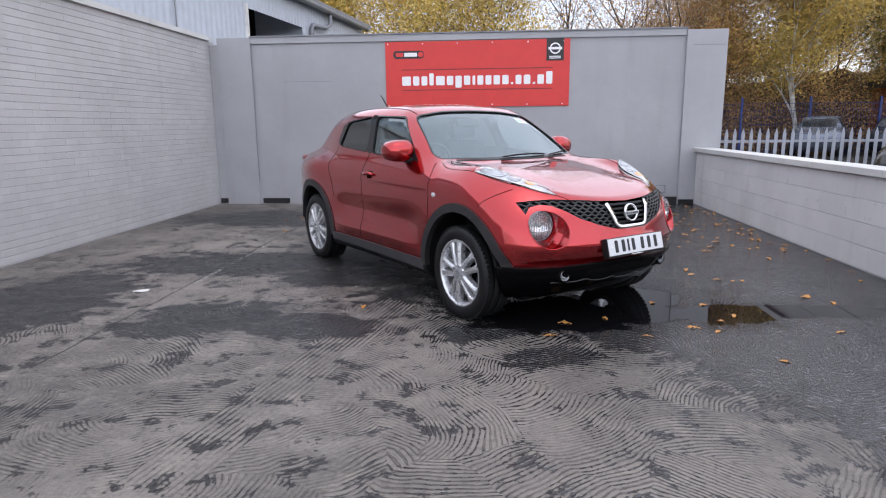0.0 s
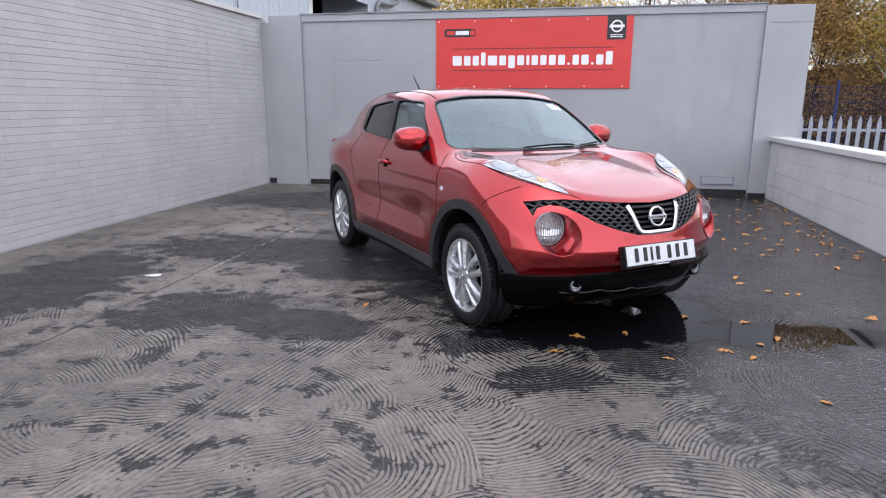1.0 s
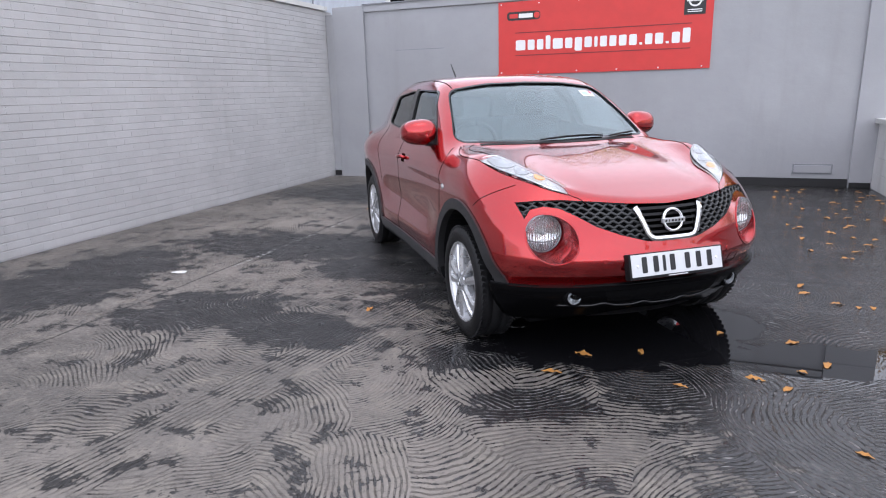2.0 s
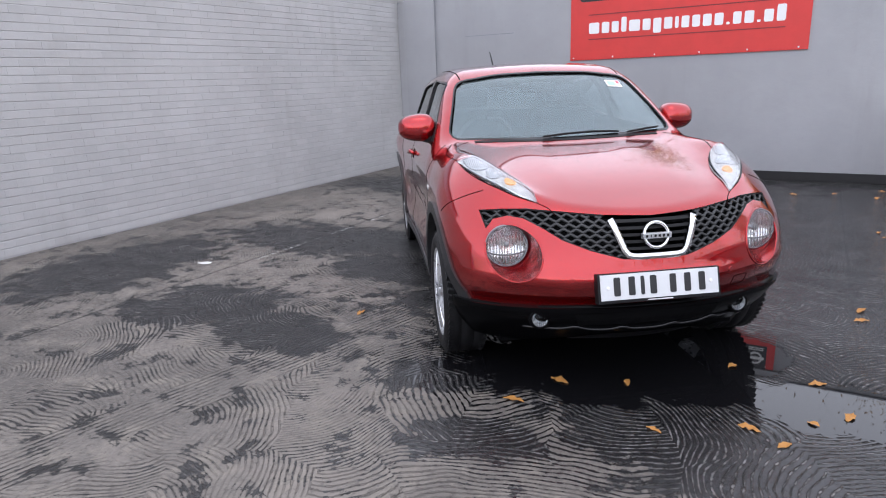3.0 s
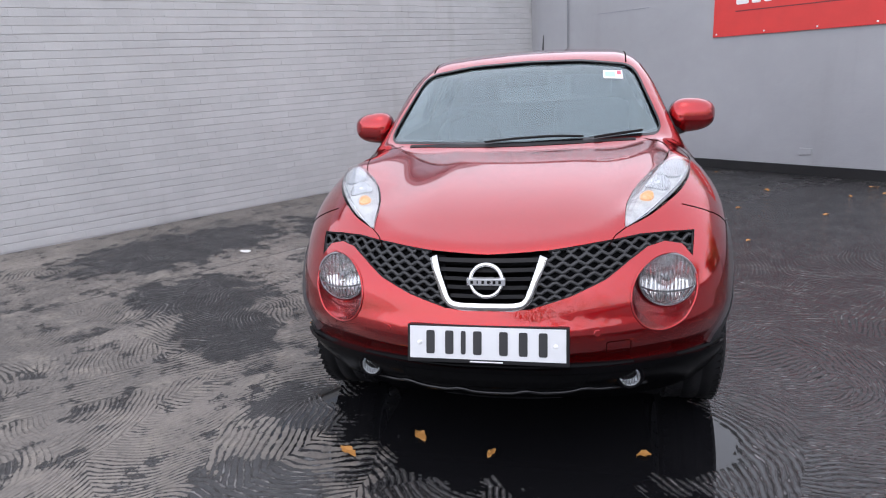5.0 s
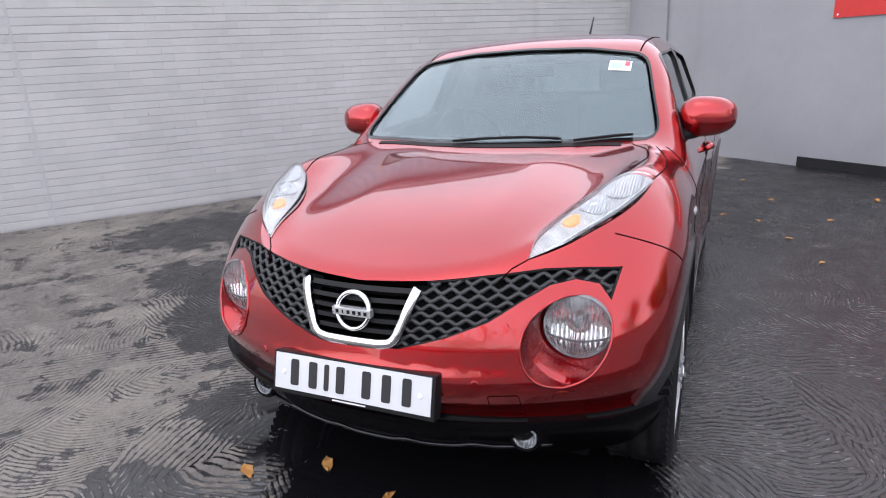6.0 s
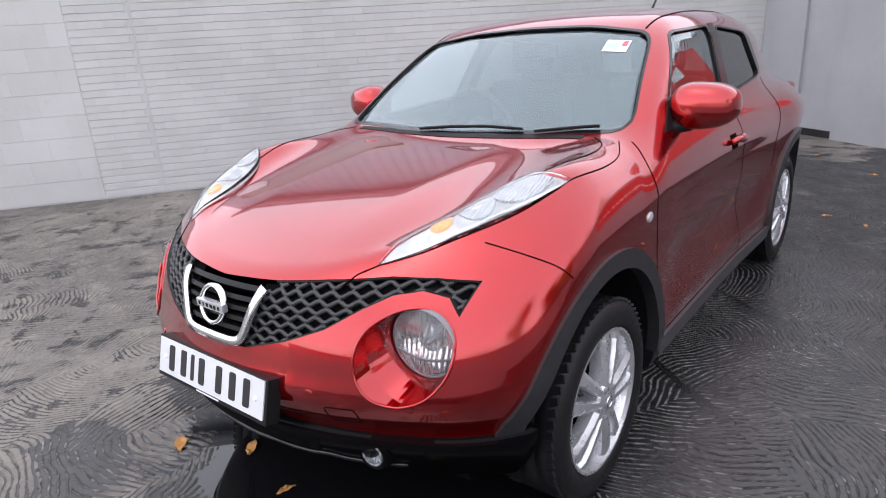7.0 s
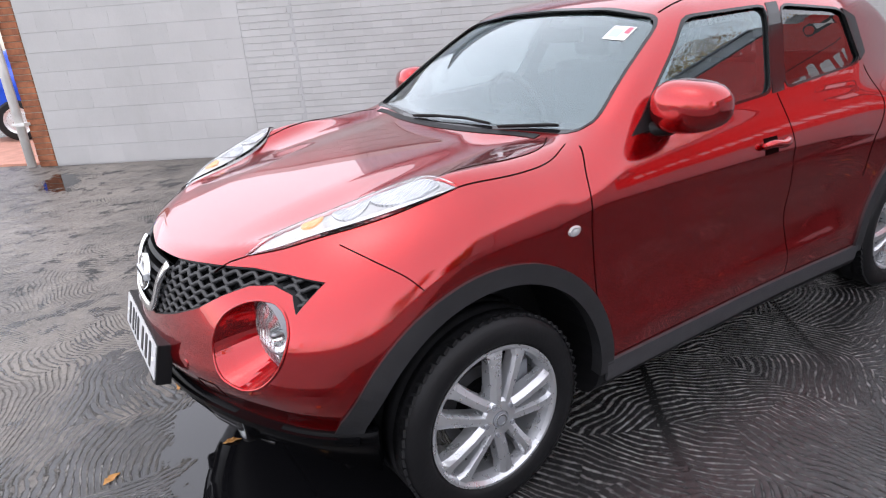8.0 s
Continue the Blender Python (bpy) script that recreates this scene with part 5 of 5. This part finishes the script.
M_pink = plain("pink_paving", (0.50, 0.24, 0.17), 0.8, grain=0.4)
pier = tagged(mesh_object("brick_pier", box(LEFT - 0.235, LEFT - 0.008, -0.66, -0.425, 0, 2.74), M_dull), "unpainted orange brick pier at the wall's end", "pier", kind="structure")
brick_face = [piece_mesh("brick", 0.215 + 0.01, 0.066, 0.010 + 0.003 * i, 0.004, M_orange) for i in range(3)]
rng = random.Random(3)
for r in range(36):
    ob = new("brick", rng.choice(brick_face))
    ob.parent = pier
    ob.matrix_world = pose(LEFT - 0.010, -0.5425, 0.036 + 0.0752 * r)
pipe = tagged(mesh_object("downpipe", tube([(LEFT + 0.06, -0.72, 0.02), (LEFT + 0.06, -0.72, 2.9)], 0.052, 20), M_pipe, smooth=True), "white plastic rainwater pipe beside the brick pier", "downpipe")
for z in (0.55, 1.75):
    part("bracket", box(LEFT - 0.02, LEFT + 0.118, -0.79, -0.62, z - 0.018, z + 0.018, 0.004), M_pipe, pipe)
pavement = tagged(mesh_object("pavement", box(-9.0, LEFT - 0.15, -3.2, -0.70, -0.02, 0.03, 0.008), M_pink), "pinkish paving beyond the wall's end", "pavement", kind="structure")
tagged(mesh_object("concrete_block", box(LEFT - 0.62, LEFT - 0.32, -0.92, -0.71, 0.03, 0.21, 0.03), M_coping), "rough white concrete block on the paving", "block")

# industrial building behind the left wall
b_dir = Vector((0.1178, 0.993, 0)).normalized()
hall = tagged(new("industrial_building"), "grey clad industrial hall with a gutter and dark doorway", "building")
hall.matrix_world = Matrix.Translation((-8.76, -6.0, 0)) @ pose(0, 0, 0, 0, 0, math.degrees(math.atan2(-b_dir.x, b_dir.y)))
EAVE = 5.1
bm = bmesh.new()
for y0, y1, z0, z1 in ((8, 22.55, 0, EAVE), (22.55, 26.1, 4.32, EAVE), (26.1, 32.0, 0, EAVE)):
    n = max(1, int((y1 - y0) / 0.0555))
    prof = [(y0 + (y1 - y0) * k / n, (0.0, 0.0, 0.014, 0.014)[k % 4]) for k in range(n + 1)]
    a = [bm.verts.new((d, y, z0)) for y, d in prof]
    b = [bm.verts.new((d, y, z1)) for y, d in prof]
    for k in range(n):
        bm.faces.new((a[k], a[k + 1], b[k + 1], b[k]))
part("cladding", bm, M_clad, hall, "ribbed pale grey metal cladding")
part("core", box(-6.0, -0.02, 8, 22.5, 0, EAVE - 0.05), M_clad, hall)
part("core", box(-6.0, -0.02, 26.15, 32.0, 0, EAVE - 0.05), M_clad, hall)
part("doorway", box(-6.0, -1.6, 22.5, 26.15, 0, EAVE - 0.1), M_dark, hall, "dark open doorway")
part("door_frame", box(-0.02, 0.06, 22.45, 22.58, 0, 4.4), M_pipe, hall)
bm = bmesh.new()
add_prism(bm, [(0.28, EAVE + 0.02), (-6.2, EAVE + 1.5), (-6.2, EAVE + 1.62), (0.28, EAVE + 0.14)], 1, 7.7, 32.3)
part("roof", bm, M_gutter, hall)
part("gutter", tube([(0.22, 8, EAVE - 0.03), (0.22, 32, EAVE - 0.03)], 0.09, 10), M_gutter, hall, smooth=True)
part("rain_pipe", tube([(0.2, 28.0, EAVE - 0.05), (0.2, 28.0, EAVE - 0.45), (0.16, 27.6, EAVE - 0.6), (0.12, 26.7, EAVE - 0.62), (0.1, 26.6, EAVE - 0.75), (0.1, 26.6, 0.0)], 0.07, 10), M_gutter, hall, smooth=True)
part("cable", tube([(0.05, 19.4, EAVE), (0.05, 19.45, 0)], 0.015, 6), M_gutter, hall)

# courses last: left wall bricks and blocks, low wall blocks
lay(wall_west, "brick", LEFT - 0.006, 1, 2.875, BACK - 0.005, 0.012, 2.715, 0.225, 0.075, 0.009, M_brick, near=(3.2, 6.1, 0.55, 2.0))
lay(wall_west, "brick", LEFT - 0.006, 1, 2.25, 2.85, 0.012, 2.715, 0.225, 0.075, 0.011, M_brick)
lay(wall_west, "block", LEFT - 0.006, 1, -0.42, 2.245, 0.012, 2.715, 0.45, 0.225, 0.006, M_brick, near=(-1, 3, 0, 3))
lay(wall_east, "block", RIGHT + 0.006, -1, -3.0, BACK - 0.06, 0.01, 0.846, 0.45, 0.207, 0.010, M_block, near=(-3, 11, 0, 1))
part("movement_joint", box(LEFT - 0.008, LEFT - 0.001, 2.852, 2.872, 0, 2.715), M_mortar, wall_west)

# ---- beyond the walls ----
M_bark = plain("bark", (0.055, 0.047, 0.04), 0.9, grain=0.5, scale=30, vary=0.4)
M_birch = plain("birch_bark", (0.42, 0.41, 0.38), 0.8, grain=0.3, scale=14, vary=0.5)
M_pale = plain("galvanised", (0.34, 0.36, 0.40), 0.5)
M_bluep = plain("blue_paint", (0.014, 0.032, 0.14), 0.5)


def foliage(name, a, b, c):
    n = Nodes(name)
    r = n.node("ShaderNodeNewGeometry", "Random Per Island")
    col = n.mix(n.ramp(r, 0.0, 0.55), a, b)
    col = n.mix(n.ramp(r, 0.7, 1.0), col, c)
    n.set(Base_Color=col, Roughness=0.65, Subsurface_Weight=0.0)
    return n.mat


M_gold = foliage("golden_leaves", (0.30, 0.18, 0.03), (0.58, 0.40, 0.07), (0.22, 0.22, 0.05))
M_rust = foliage("rusty_leaves", (0.20, 0.10, 0.04), (0.44, 0.24, 0.07), (0.19, 0.18, 0.05))
M_olive = foliage("olive_leaves", (0.07, 0.075, 0.015), (0.17, 0.14, 0.02), (0.05, 0.06, 0.015))


def leaves_mesh(name, centres, per, spread, size, rng, mat):
    verts, faces = [], []
    for c, s in centres:
        for _ in range(per):
            d = Vector((rng.gauss(0, 1), rng.gauss(0, 1), rng.gauss(0, 0.8))) * spread * s
            p = Vector(c) + d
            a = Vector((rng.uniform(-1, 1), rng.uniform(-1, 1), rng.uniform(-1, 1))).normalized()
            b = a.orthogonal().normalized()
            k = size * rng.uniform(0.6, 1.3)
            i = len(verts)
            verts += [tuple(p - a * k), tuple(p - b * k * 0.5), tuple(p + a * k), tuple(p + b * k * 0.5)]
            faces.append((i, i + 1, i + 2, i + 3))
    me = bpy.data.meshes.new(name)
    me.from_pydata(verts, [], faces)
    me.materials.append(mat)
    return me


def tree(x, y, height, seed, leaf=None, per=26, bark=None, label="", spread=0.48):
    rng = random.Random(seed)
    bm = bmesh.new()
    tips = []

    def limb(p, d, length, r, depth):
        pts, rad = [p], [r]
        for k in range(4):
            d = (d + Vector((rng.uniform(-1, 1), rng.uniform(-1, 1), rng.uniform(-0.25, 0.5))) * 0.16).normalized()
            p = p + d * length / 4
            pts.append(p)
            rad.append(r * (1 - 0.2 * (k + 1)))
            if depth < 3 and (k >= 1 or depth == 0):
                for _ in range(2 if depth < 2 else 1):
                    side = (d + Vector((rng.uniform(-1, 1), rng.uniform(-1, 1), rng.uniform(-0.1, 0.7))) * 0.95).normalized()
                    limb(p, side, length * rng.uniform(0.42, 0.62), max(0.008, rad[-1] * 0.6), depth + 1)
            if depth >= 2:
                tips.append((p, 1.0))
        add_tube(bm, pts, rad, 7 if depth < 2 else 4, depth == 0)
        tips.append((p, 1.2))
    base = Vector((0, 0, -0.1))
    d = Vector((rng.uniform(-0.06, 0.06), rng.uniform(-0.06, 0.06), 1))
    limb(base, d.normalized(), height * 0.72, height * 0.010 + 0.03, 0)
    t = tagged(new("tree"), label, "tree", group="trees beyond the yard")
    t.location = (x, y, 0)
    part("trunk", bm, bark or M_bark, t, smooth=True)
    if leaf:
        ob = new("crown", leaves_mesh("crown", tips, max(1, round(1.9 * per * 640 / len(tips))), spread, 0.06 if spread < 0.6 else 0.085, rng, leaf))
        ob.parent = t
    return t


GOLD = "tall autumn tree with thin golden yellow leaves"
RUST = "autumn tree with sparse rusty brown leaves"
BARE = "bare autumn tree with thin dark branches"
for k, (x, y, h, m, per, bark, lab) in enumerate([
        (-3.5, 29, 10, M_gold, 9, M_bark, GOLD), (-0.2, 27, 9.5, M_gold, 8, M_bark, GOLD),
        (1.6, 30, 11, None, 0, M_bark, BARE), (3.9, 27, 10, None, 0, M_bark, BARE), (5.6, 31, 11, M_rust, 2, M_bark, RUST), (7.6, 26, 10, None, 0, M_bark, BARE),
        (10.0, 29, 10, M_rust, 9, M_bark, RUST), (12.6, 27, 10.5, M_gold, 11, M_birch, GOLD), (15.6, 30, 11, M_gold, 12, M_bark, GOLD), (18.4, 28, 11, M_olive, 12, M_birch, GOLD), (21.5, 31, 11, M_gold, 12, M_bark, GOLD),
        (11.2, 33, 11, M_rust, 9, M_bark, RUST), (16.5, 35, 12, M_rust, 10, M_bark, RUST),
        (15, 12, 9, M_gold, 8, M_bark, GOLD)]):
    tree(x, y, h * 0.74, 11 + k, m, per * (2.4 if x > 9 else 1.6), bark, lab)
for k, (x, y, h, m, per, lab) in enumerate([(-9, 37, 9, M_gold, 9, GOLD), (-4.5, 40, 12, M_rust, 5, RUST), (0.5, 38, 13, M_rust, 2, RUST), (5.0, 41, 13.5, None, 0, BARE), (9.5, 38, 13, M_rust, 2, RUST), (14, 42, 12, M_rust, 9, RUST), (19, 39, 11, M_gold, 10, GOLD), (24.5, 37, 11, M_rust, 10, RUST)]):
    tree(x, y, h, 71 + k, m, per * 2.2, M_bark, lab, 0.75)
rng = random.Random(5)
scrub = [((rng.uniform(6, 26), rng.uniform(27.6, 30.5), rng.uniform(0.1, 4.4)), 1.0) for _ in range(800)]
tagged(new("scrub", leaves_mesh("scrub", scrub, 50, 0.34, 0.055, rng, M_rust)), "brown autumn scrub below the trees", "scrub", kind="stuff")
scrub = [((rng.uniform(-8, 8), rng.uniform(25, 29), rng.uniform(0.2, 3.4)), 1.0) for _ in range(200)]
tagged(new("scrub", leaves_mesh("scrub", scrub, 22, 0.35, 0.09, rng, M_olive)), "olive autumn scrub behind the wall", "scrub", kind="stuff")
# out of view: an added row of leaves for the car's paint to mirror
scrub = [((18 + rng.gauss(0, 2.0), rng.uniform(-16, 18), rng.uniform(0.1, 1.0) * (4.0 + 1.6 * math.sin(k * 0.37))), 1.0) for k in range(700)]
tagged(new("scrub", leaves_mesh("scrub", scrub, 20, 0.45, 0.11, rng, M_gold)), "unseen golden hedge added beyond the low wall for reflections", "scrub", kind="stuff")

# a bank of earth and leaf litter behind the trees
M_litter = Nodes("leaf_litter")
_c = M_litter.coords()
M_litter.set(Base_Color=M_litter.mix(M_litter.ramp(M_litter.noise(7.0, 8.0, 0.75, _c), 0.38, 0.62), (0.030, 0.024, 0.014), (0.15, 0.085, 0.03)), Roughness=0.95, Normal=M_litter.bump(M_litter.noise(18.0, 6.0, 0.7, _c), 1.0, 0.15))
M_litter = M_litter.mat
rng = random.Random(8)
verts, faces, NX, NY = [], [], 60, 10
for i in range(NX + 1):
    for j in range(NY + 1):
        x, y = -14 + 52 * i / NX, 30.5 + 14 * j / NY
        z = -0.05 if j == 0 else 3.4 * math.sin(min(1.0, j / 4) * math.pi / 2) + 0.5 * math.sin(x * 0.4) + rng.uniform(-0.25, 0.25)
        verts.append((x, y, z))
for i in range(NX):
    for j in range(NY):
        a = i * (NY + 1) + j
        faces.append((a, a + NY + 1, a + NY + 2, a + 1))
me = bpy.data.meshes.new("bank")
me.from_pydata(verts, [], faces)
me.materials.append(M_litter)
me.shade_smooth()
tagged(new("bank", me), "brown earth bank under fallen leaves behind the trees", "bank", kind="structure")

# palisade fence and blue mesh fence
fence = tagged(new("palisade_fence"), "grey galvanised steel palisade fence with pointed pales", "fence")
fence.matrix_world = pose(4.15, 13.2, 0, 0, 0, 2)
pale_bm = bmesh.new()
add_prism(pale_bm, [(-0.034, 0.0), (0.034, 0.0), (0.034, 1.07), (0.016, 1.13), (0.0, 1.19), (-0.016, 1.13), (-0.034, 1.07)], 1, -0.006, 0.006)
pale_me = bpy.data.meshes.new("pale")
pale_bm.to_mesh(pale_me)
pale_bm.free()
pale_me.materials.append(M_pale)
for k in range(52):
    ob = new("pale", pale_me)
    ob.parent = fence
    ob.location = (0.165 * k, 0, 0)
for z in (0.3, 0.92):
    part("rail", box(-0.1, 8.6, 0.008, 0.05, z - 0.025, z + 0.025), M_pale, fence)
mesh_fence = tagged(new("mesh_fence"), "blue welded mesh fence on tall posts", "fence")
mesh_fence.matrix_world = pose(7.6, 26.6, 0, 0, 0, -2)
for k in range(6):
    part("post", box(2.6 * k - 0.04, 2.6 * k + 0.04, -0.04, 0.04, 0, 2.25, 0.006), M_bluep, mesh_fence)
bm = bmesh.new()
for k in range(130):
    add_box(bm, 0.1 * k, 0.1 * k + 0.007, -0.006, 0.006, 0.05, 2.05)
for k in range(8):
    add_box(bm, 0, 13, 0.007, 0.016, 0.1 + 0.27 * k, 0.112 + 0.27 * k)
tagged(part("mesh_wire", bm, M_bluep, mesh_fence), kind="stuff")
shed = tagged(new("brick_building"), "low orange brick building with a flat dark roof", "building")
shed.location = (16.6, 26.2, 0)
part("wall", box(0, 7, 0, 3, 0, 2.65), M_orange, shed)
part("roof", box(-0.3, 7.3, -0.3, 3.3, 2.652, 2.92, 0.02), M_bitumen, shed)
part("shutter", box(1.3, 3.4, -0.03, -0.002, 0.05, 2.0), M_clad, shed)

# parked cars, in a simpler form of the same class of body
far_pts, far_quads = skin(body_field, (-3.34, -0.96, 0.12), (0.90, 0.96, 1.56), 0.06)
M_fglass = plain("dark_window", (0.02, 0.025, 0.03), 0.06)


def parked_car(m, paint, label):
    c = tagged(new("parked_car"), label, "car", group="cars parked outside")
    c.matrix_world = m
    mid = far_pts[far_quads].mean(1)
    x, y, z = mid[:, 0], np.abs(mid[:, 1]), mid[:, 2]
    sets = {"body": np.ones(len(mid), bool)}
    pane = (z > 1.07) & (z < 1.40)
    sets["windscreen"] = pane & (x < -0.40) & (y < 0.58) & (z < 1.43) & (x > -1.06)
    sets["window"] = pane & (y > 0.6) & (x < -0.75) & (x > -2.2) & (np.abs(x + 1.47) > 0.05)
    for s in ("windscreen", "window"):
        sets["body"] &= ~sets[s]
    left = mid[:, 1] > 0
    front = x > -1.47
    panes = [("body", sets["body"]), ("windscreen", sets["windscreen"])] + [("window", sets["window"] & (left == a) & (front == b)) for a in (True, False) for b in (True, False)]
    for key, keep in panes:
        q = far_quads[keep]
        used, idx = np.unique(q, return_inverse=True)
        me = bpy.data.meshes.new(key)
        me.from_pydata(far_pts[used].tolist(), [], idx.reshape(-1, 4).tolist())
        me.materials.append(paint if key == "body" else M_fglass)
        me.shade_smooth()
        new(key, me).parent = c
    for wx in (0.0, -WHEELBASE):
        for s in (1, -1):
            w = part("wheel", lathe([(-0.1, 0.0), (-0.1, HUB - 0.02), (-0.07, HUB), (0.12, HUB), (0.145, HUB - 0.03), (0.146, 0.21)], (0, s, 0), (wx, 0.76 * s, HUB), 28), M_tyre, c)
            part("rim", lathe([(0.12, 0.215), (0.14, 0.21), (0.13, 0.17), (0.135, 0.05), (0.14, 0.0)], (0, s, 0), (wx, 0.765 * s, HUB), 28), M_alloy, w)
    for s in (1, -1):
        part("headlight", patch("top", [(0.5, 0.47 * s), (-0.05, 0.72 * s)], [(0.5, 0.44 * s), (-0.05, 0.64 * s)], 6, 2, 0.006, -0.006), M_chrome, c)


parked_car(pose(12.4, 24.9, 0, 0, 0, 238), plain("silver_paint", (0.13, 0.15, 0.19), 0.25, 0.5), "blue grey hatchback parked beyond the fence")
parked_car(pose(15.0, 24.4, 0, 0, 0, 235), plain("navy_paint", (0.03, 0.035, 0.05), 0.2, 0.3), "dark blue car parked beyond the fence")
parked_car(pose(7.2, 10.2, 0, 0, 0, 215), plain("black_paint", (0.012, 0.012, 0.013), 0.15), "black car parked beside the low wall")
parked_car(pose(-8.3, -0.35, 0.03, 0, 0, 110), plain("bright_blue_paint", (0.01, 0.07, 0.55), 0.2), "bright blue car parked in the street")

# fallen leaves
M_leaf = foliage("fallen_leaf", (0.34, 0.115, 0.03), (0.52, 0.27, 0.06), (0.16, 0.06, 0.02))
leaf_kinds = []
for k in range(4):
    rng = random.Random(40 + k)
    L, W = (0.056, 0.020) if k != 1 else (0.042, 0.024)
    n = 7
    mid_l = [(-L + 2 * L * i / n, 0.012 * math.sin(i * 0.9 + k)) for i in range(n + 1)]
    bm = bmesh.new()
    cs, le, ri = [], [], []
    for i, (u, h) in enumerate(mid_l):
        w = W * math.sin(math.pi * (i + 0.15) / (n + 0.3)) * (1 + 0.25 * (i % 2)) + 0.001
        cs.append(bm.verts.new((u, 0, 0.006 + abs(h) * 0.5)))
        le.append(bm.verts.new((u + 0.004, w, 0.003 + 0.9 * w * rng.uniform(0.1, 1.0))))
        ri.append(bm.verts.new((u + 0.004, -w, 0.003 + 0.9 * w * rng.uniform(0.1, 1.0))))
    for i in range(n):
        bm.faces.new((cs[i], cs[i + 1], le[i + 1], le[i]))
        bm.faces.new((ri[i], ri[i + 1], cs[i + 1], cs[i]))
    me = bpy.data.meshes.new("fallen_leaf")
    bm.to_mesh(me)
    bm.free()
    me.materials.append(M_leaf)
    leaf_kinds.append(me)
rng = random.Random(21)
spots = [(1.87, 3.32), (-0.04, 7.79), (0.72, 3.96), (0.60, 3.69), (1.01, 4.08), (1.42, 4.47), (1.78, 4.44), (1.21, 3.72), (1.55, 3.9), (1.77, 4.05), (1.9, 4.17), (1.68, 3.83), (-0.72, 4.28), (3.16, 7.51), (3.04, 6.64)]
spots += [(rng.uniform(2.2, 3.45), rng.uniform(6.3, 10.2)) for _ in range(60)]
spots += [(3.5 - abs(rng.gauss(0, 0.12)), rng.uniform(3.5, 10.2)) for _ in range(24)]
spots += [(rng.uniform(1.9, 3.3), rng.uniform(2.8, 6.2)) for _ in range(14)]
spots += [(rng.uniform(-3.0, 2.5), rng.uniform(7.4, 10.2)) for _ in range(20)]
for k, (x, y) in enumerate(spots):
    ob = tagged(new("fallen_leaf", leaf_kinds[k % 4]), "small curled brown and yellow fallen leaf", "leaf", group="fallen leaves on the yard")
    s = rng.uniform(0.5, 0.92)
    ob.matrix_world = pose(x, y, -0.001, 0, 0, rng.uniform(0, 360)) @ Matrix.Scale(s, 4)


# a flattened scrap of pale paper on the concrete
bm = bmesh.new()
rng = random.Random(5)
ring = [bm.verts.new((0.085 * math.cos(a) * rng.uniform(0.6, 0.9), 0.03 * math.sin(a) * rng.uniform(0.7, 1.1), rng.uniform(0.001, 0.010))) for a in (2 * math.pi * k / 9 for k in range(9))]
mid = bm.verts.new((0, 0, 0.014))
for a, b in zip(ring, ring[1:] + ring[:1]):
    bm.faces.new((a, b, mid))
low = bmesh.ops.extrude_face_region(bm, geom=bm.faces[:])
for v in low["geom"]:
    if isinstance(v, bmesh.types.BMVert):
        v.co.z += 0.002
scrap = mesh_object("paper_scrap", bm, M_coping)
scrap.matrix_world = pose(-2.65, 4.65, 0, 0, 0, 20)
tagged(scrap, "small trodden scrap of pale paper on the concrete", "paper")
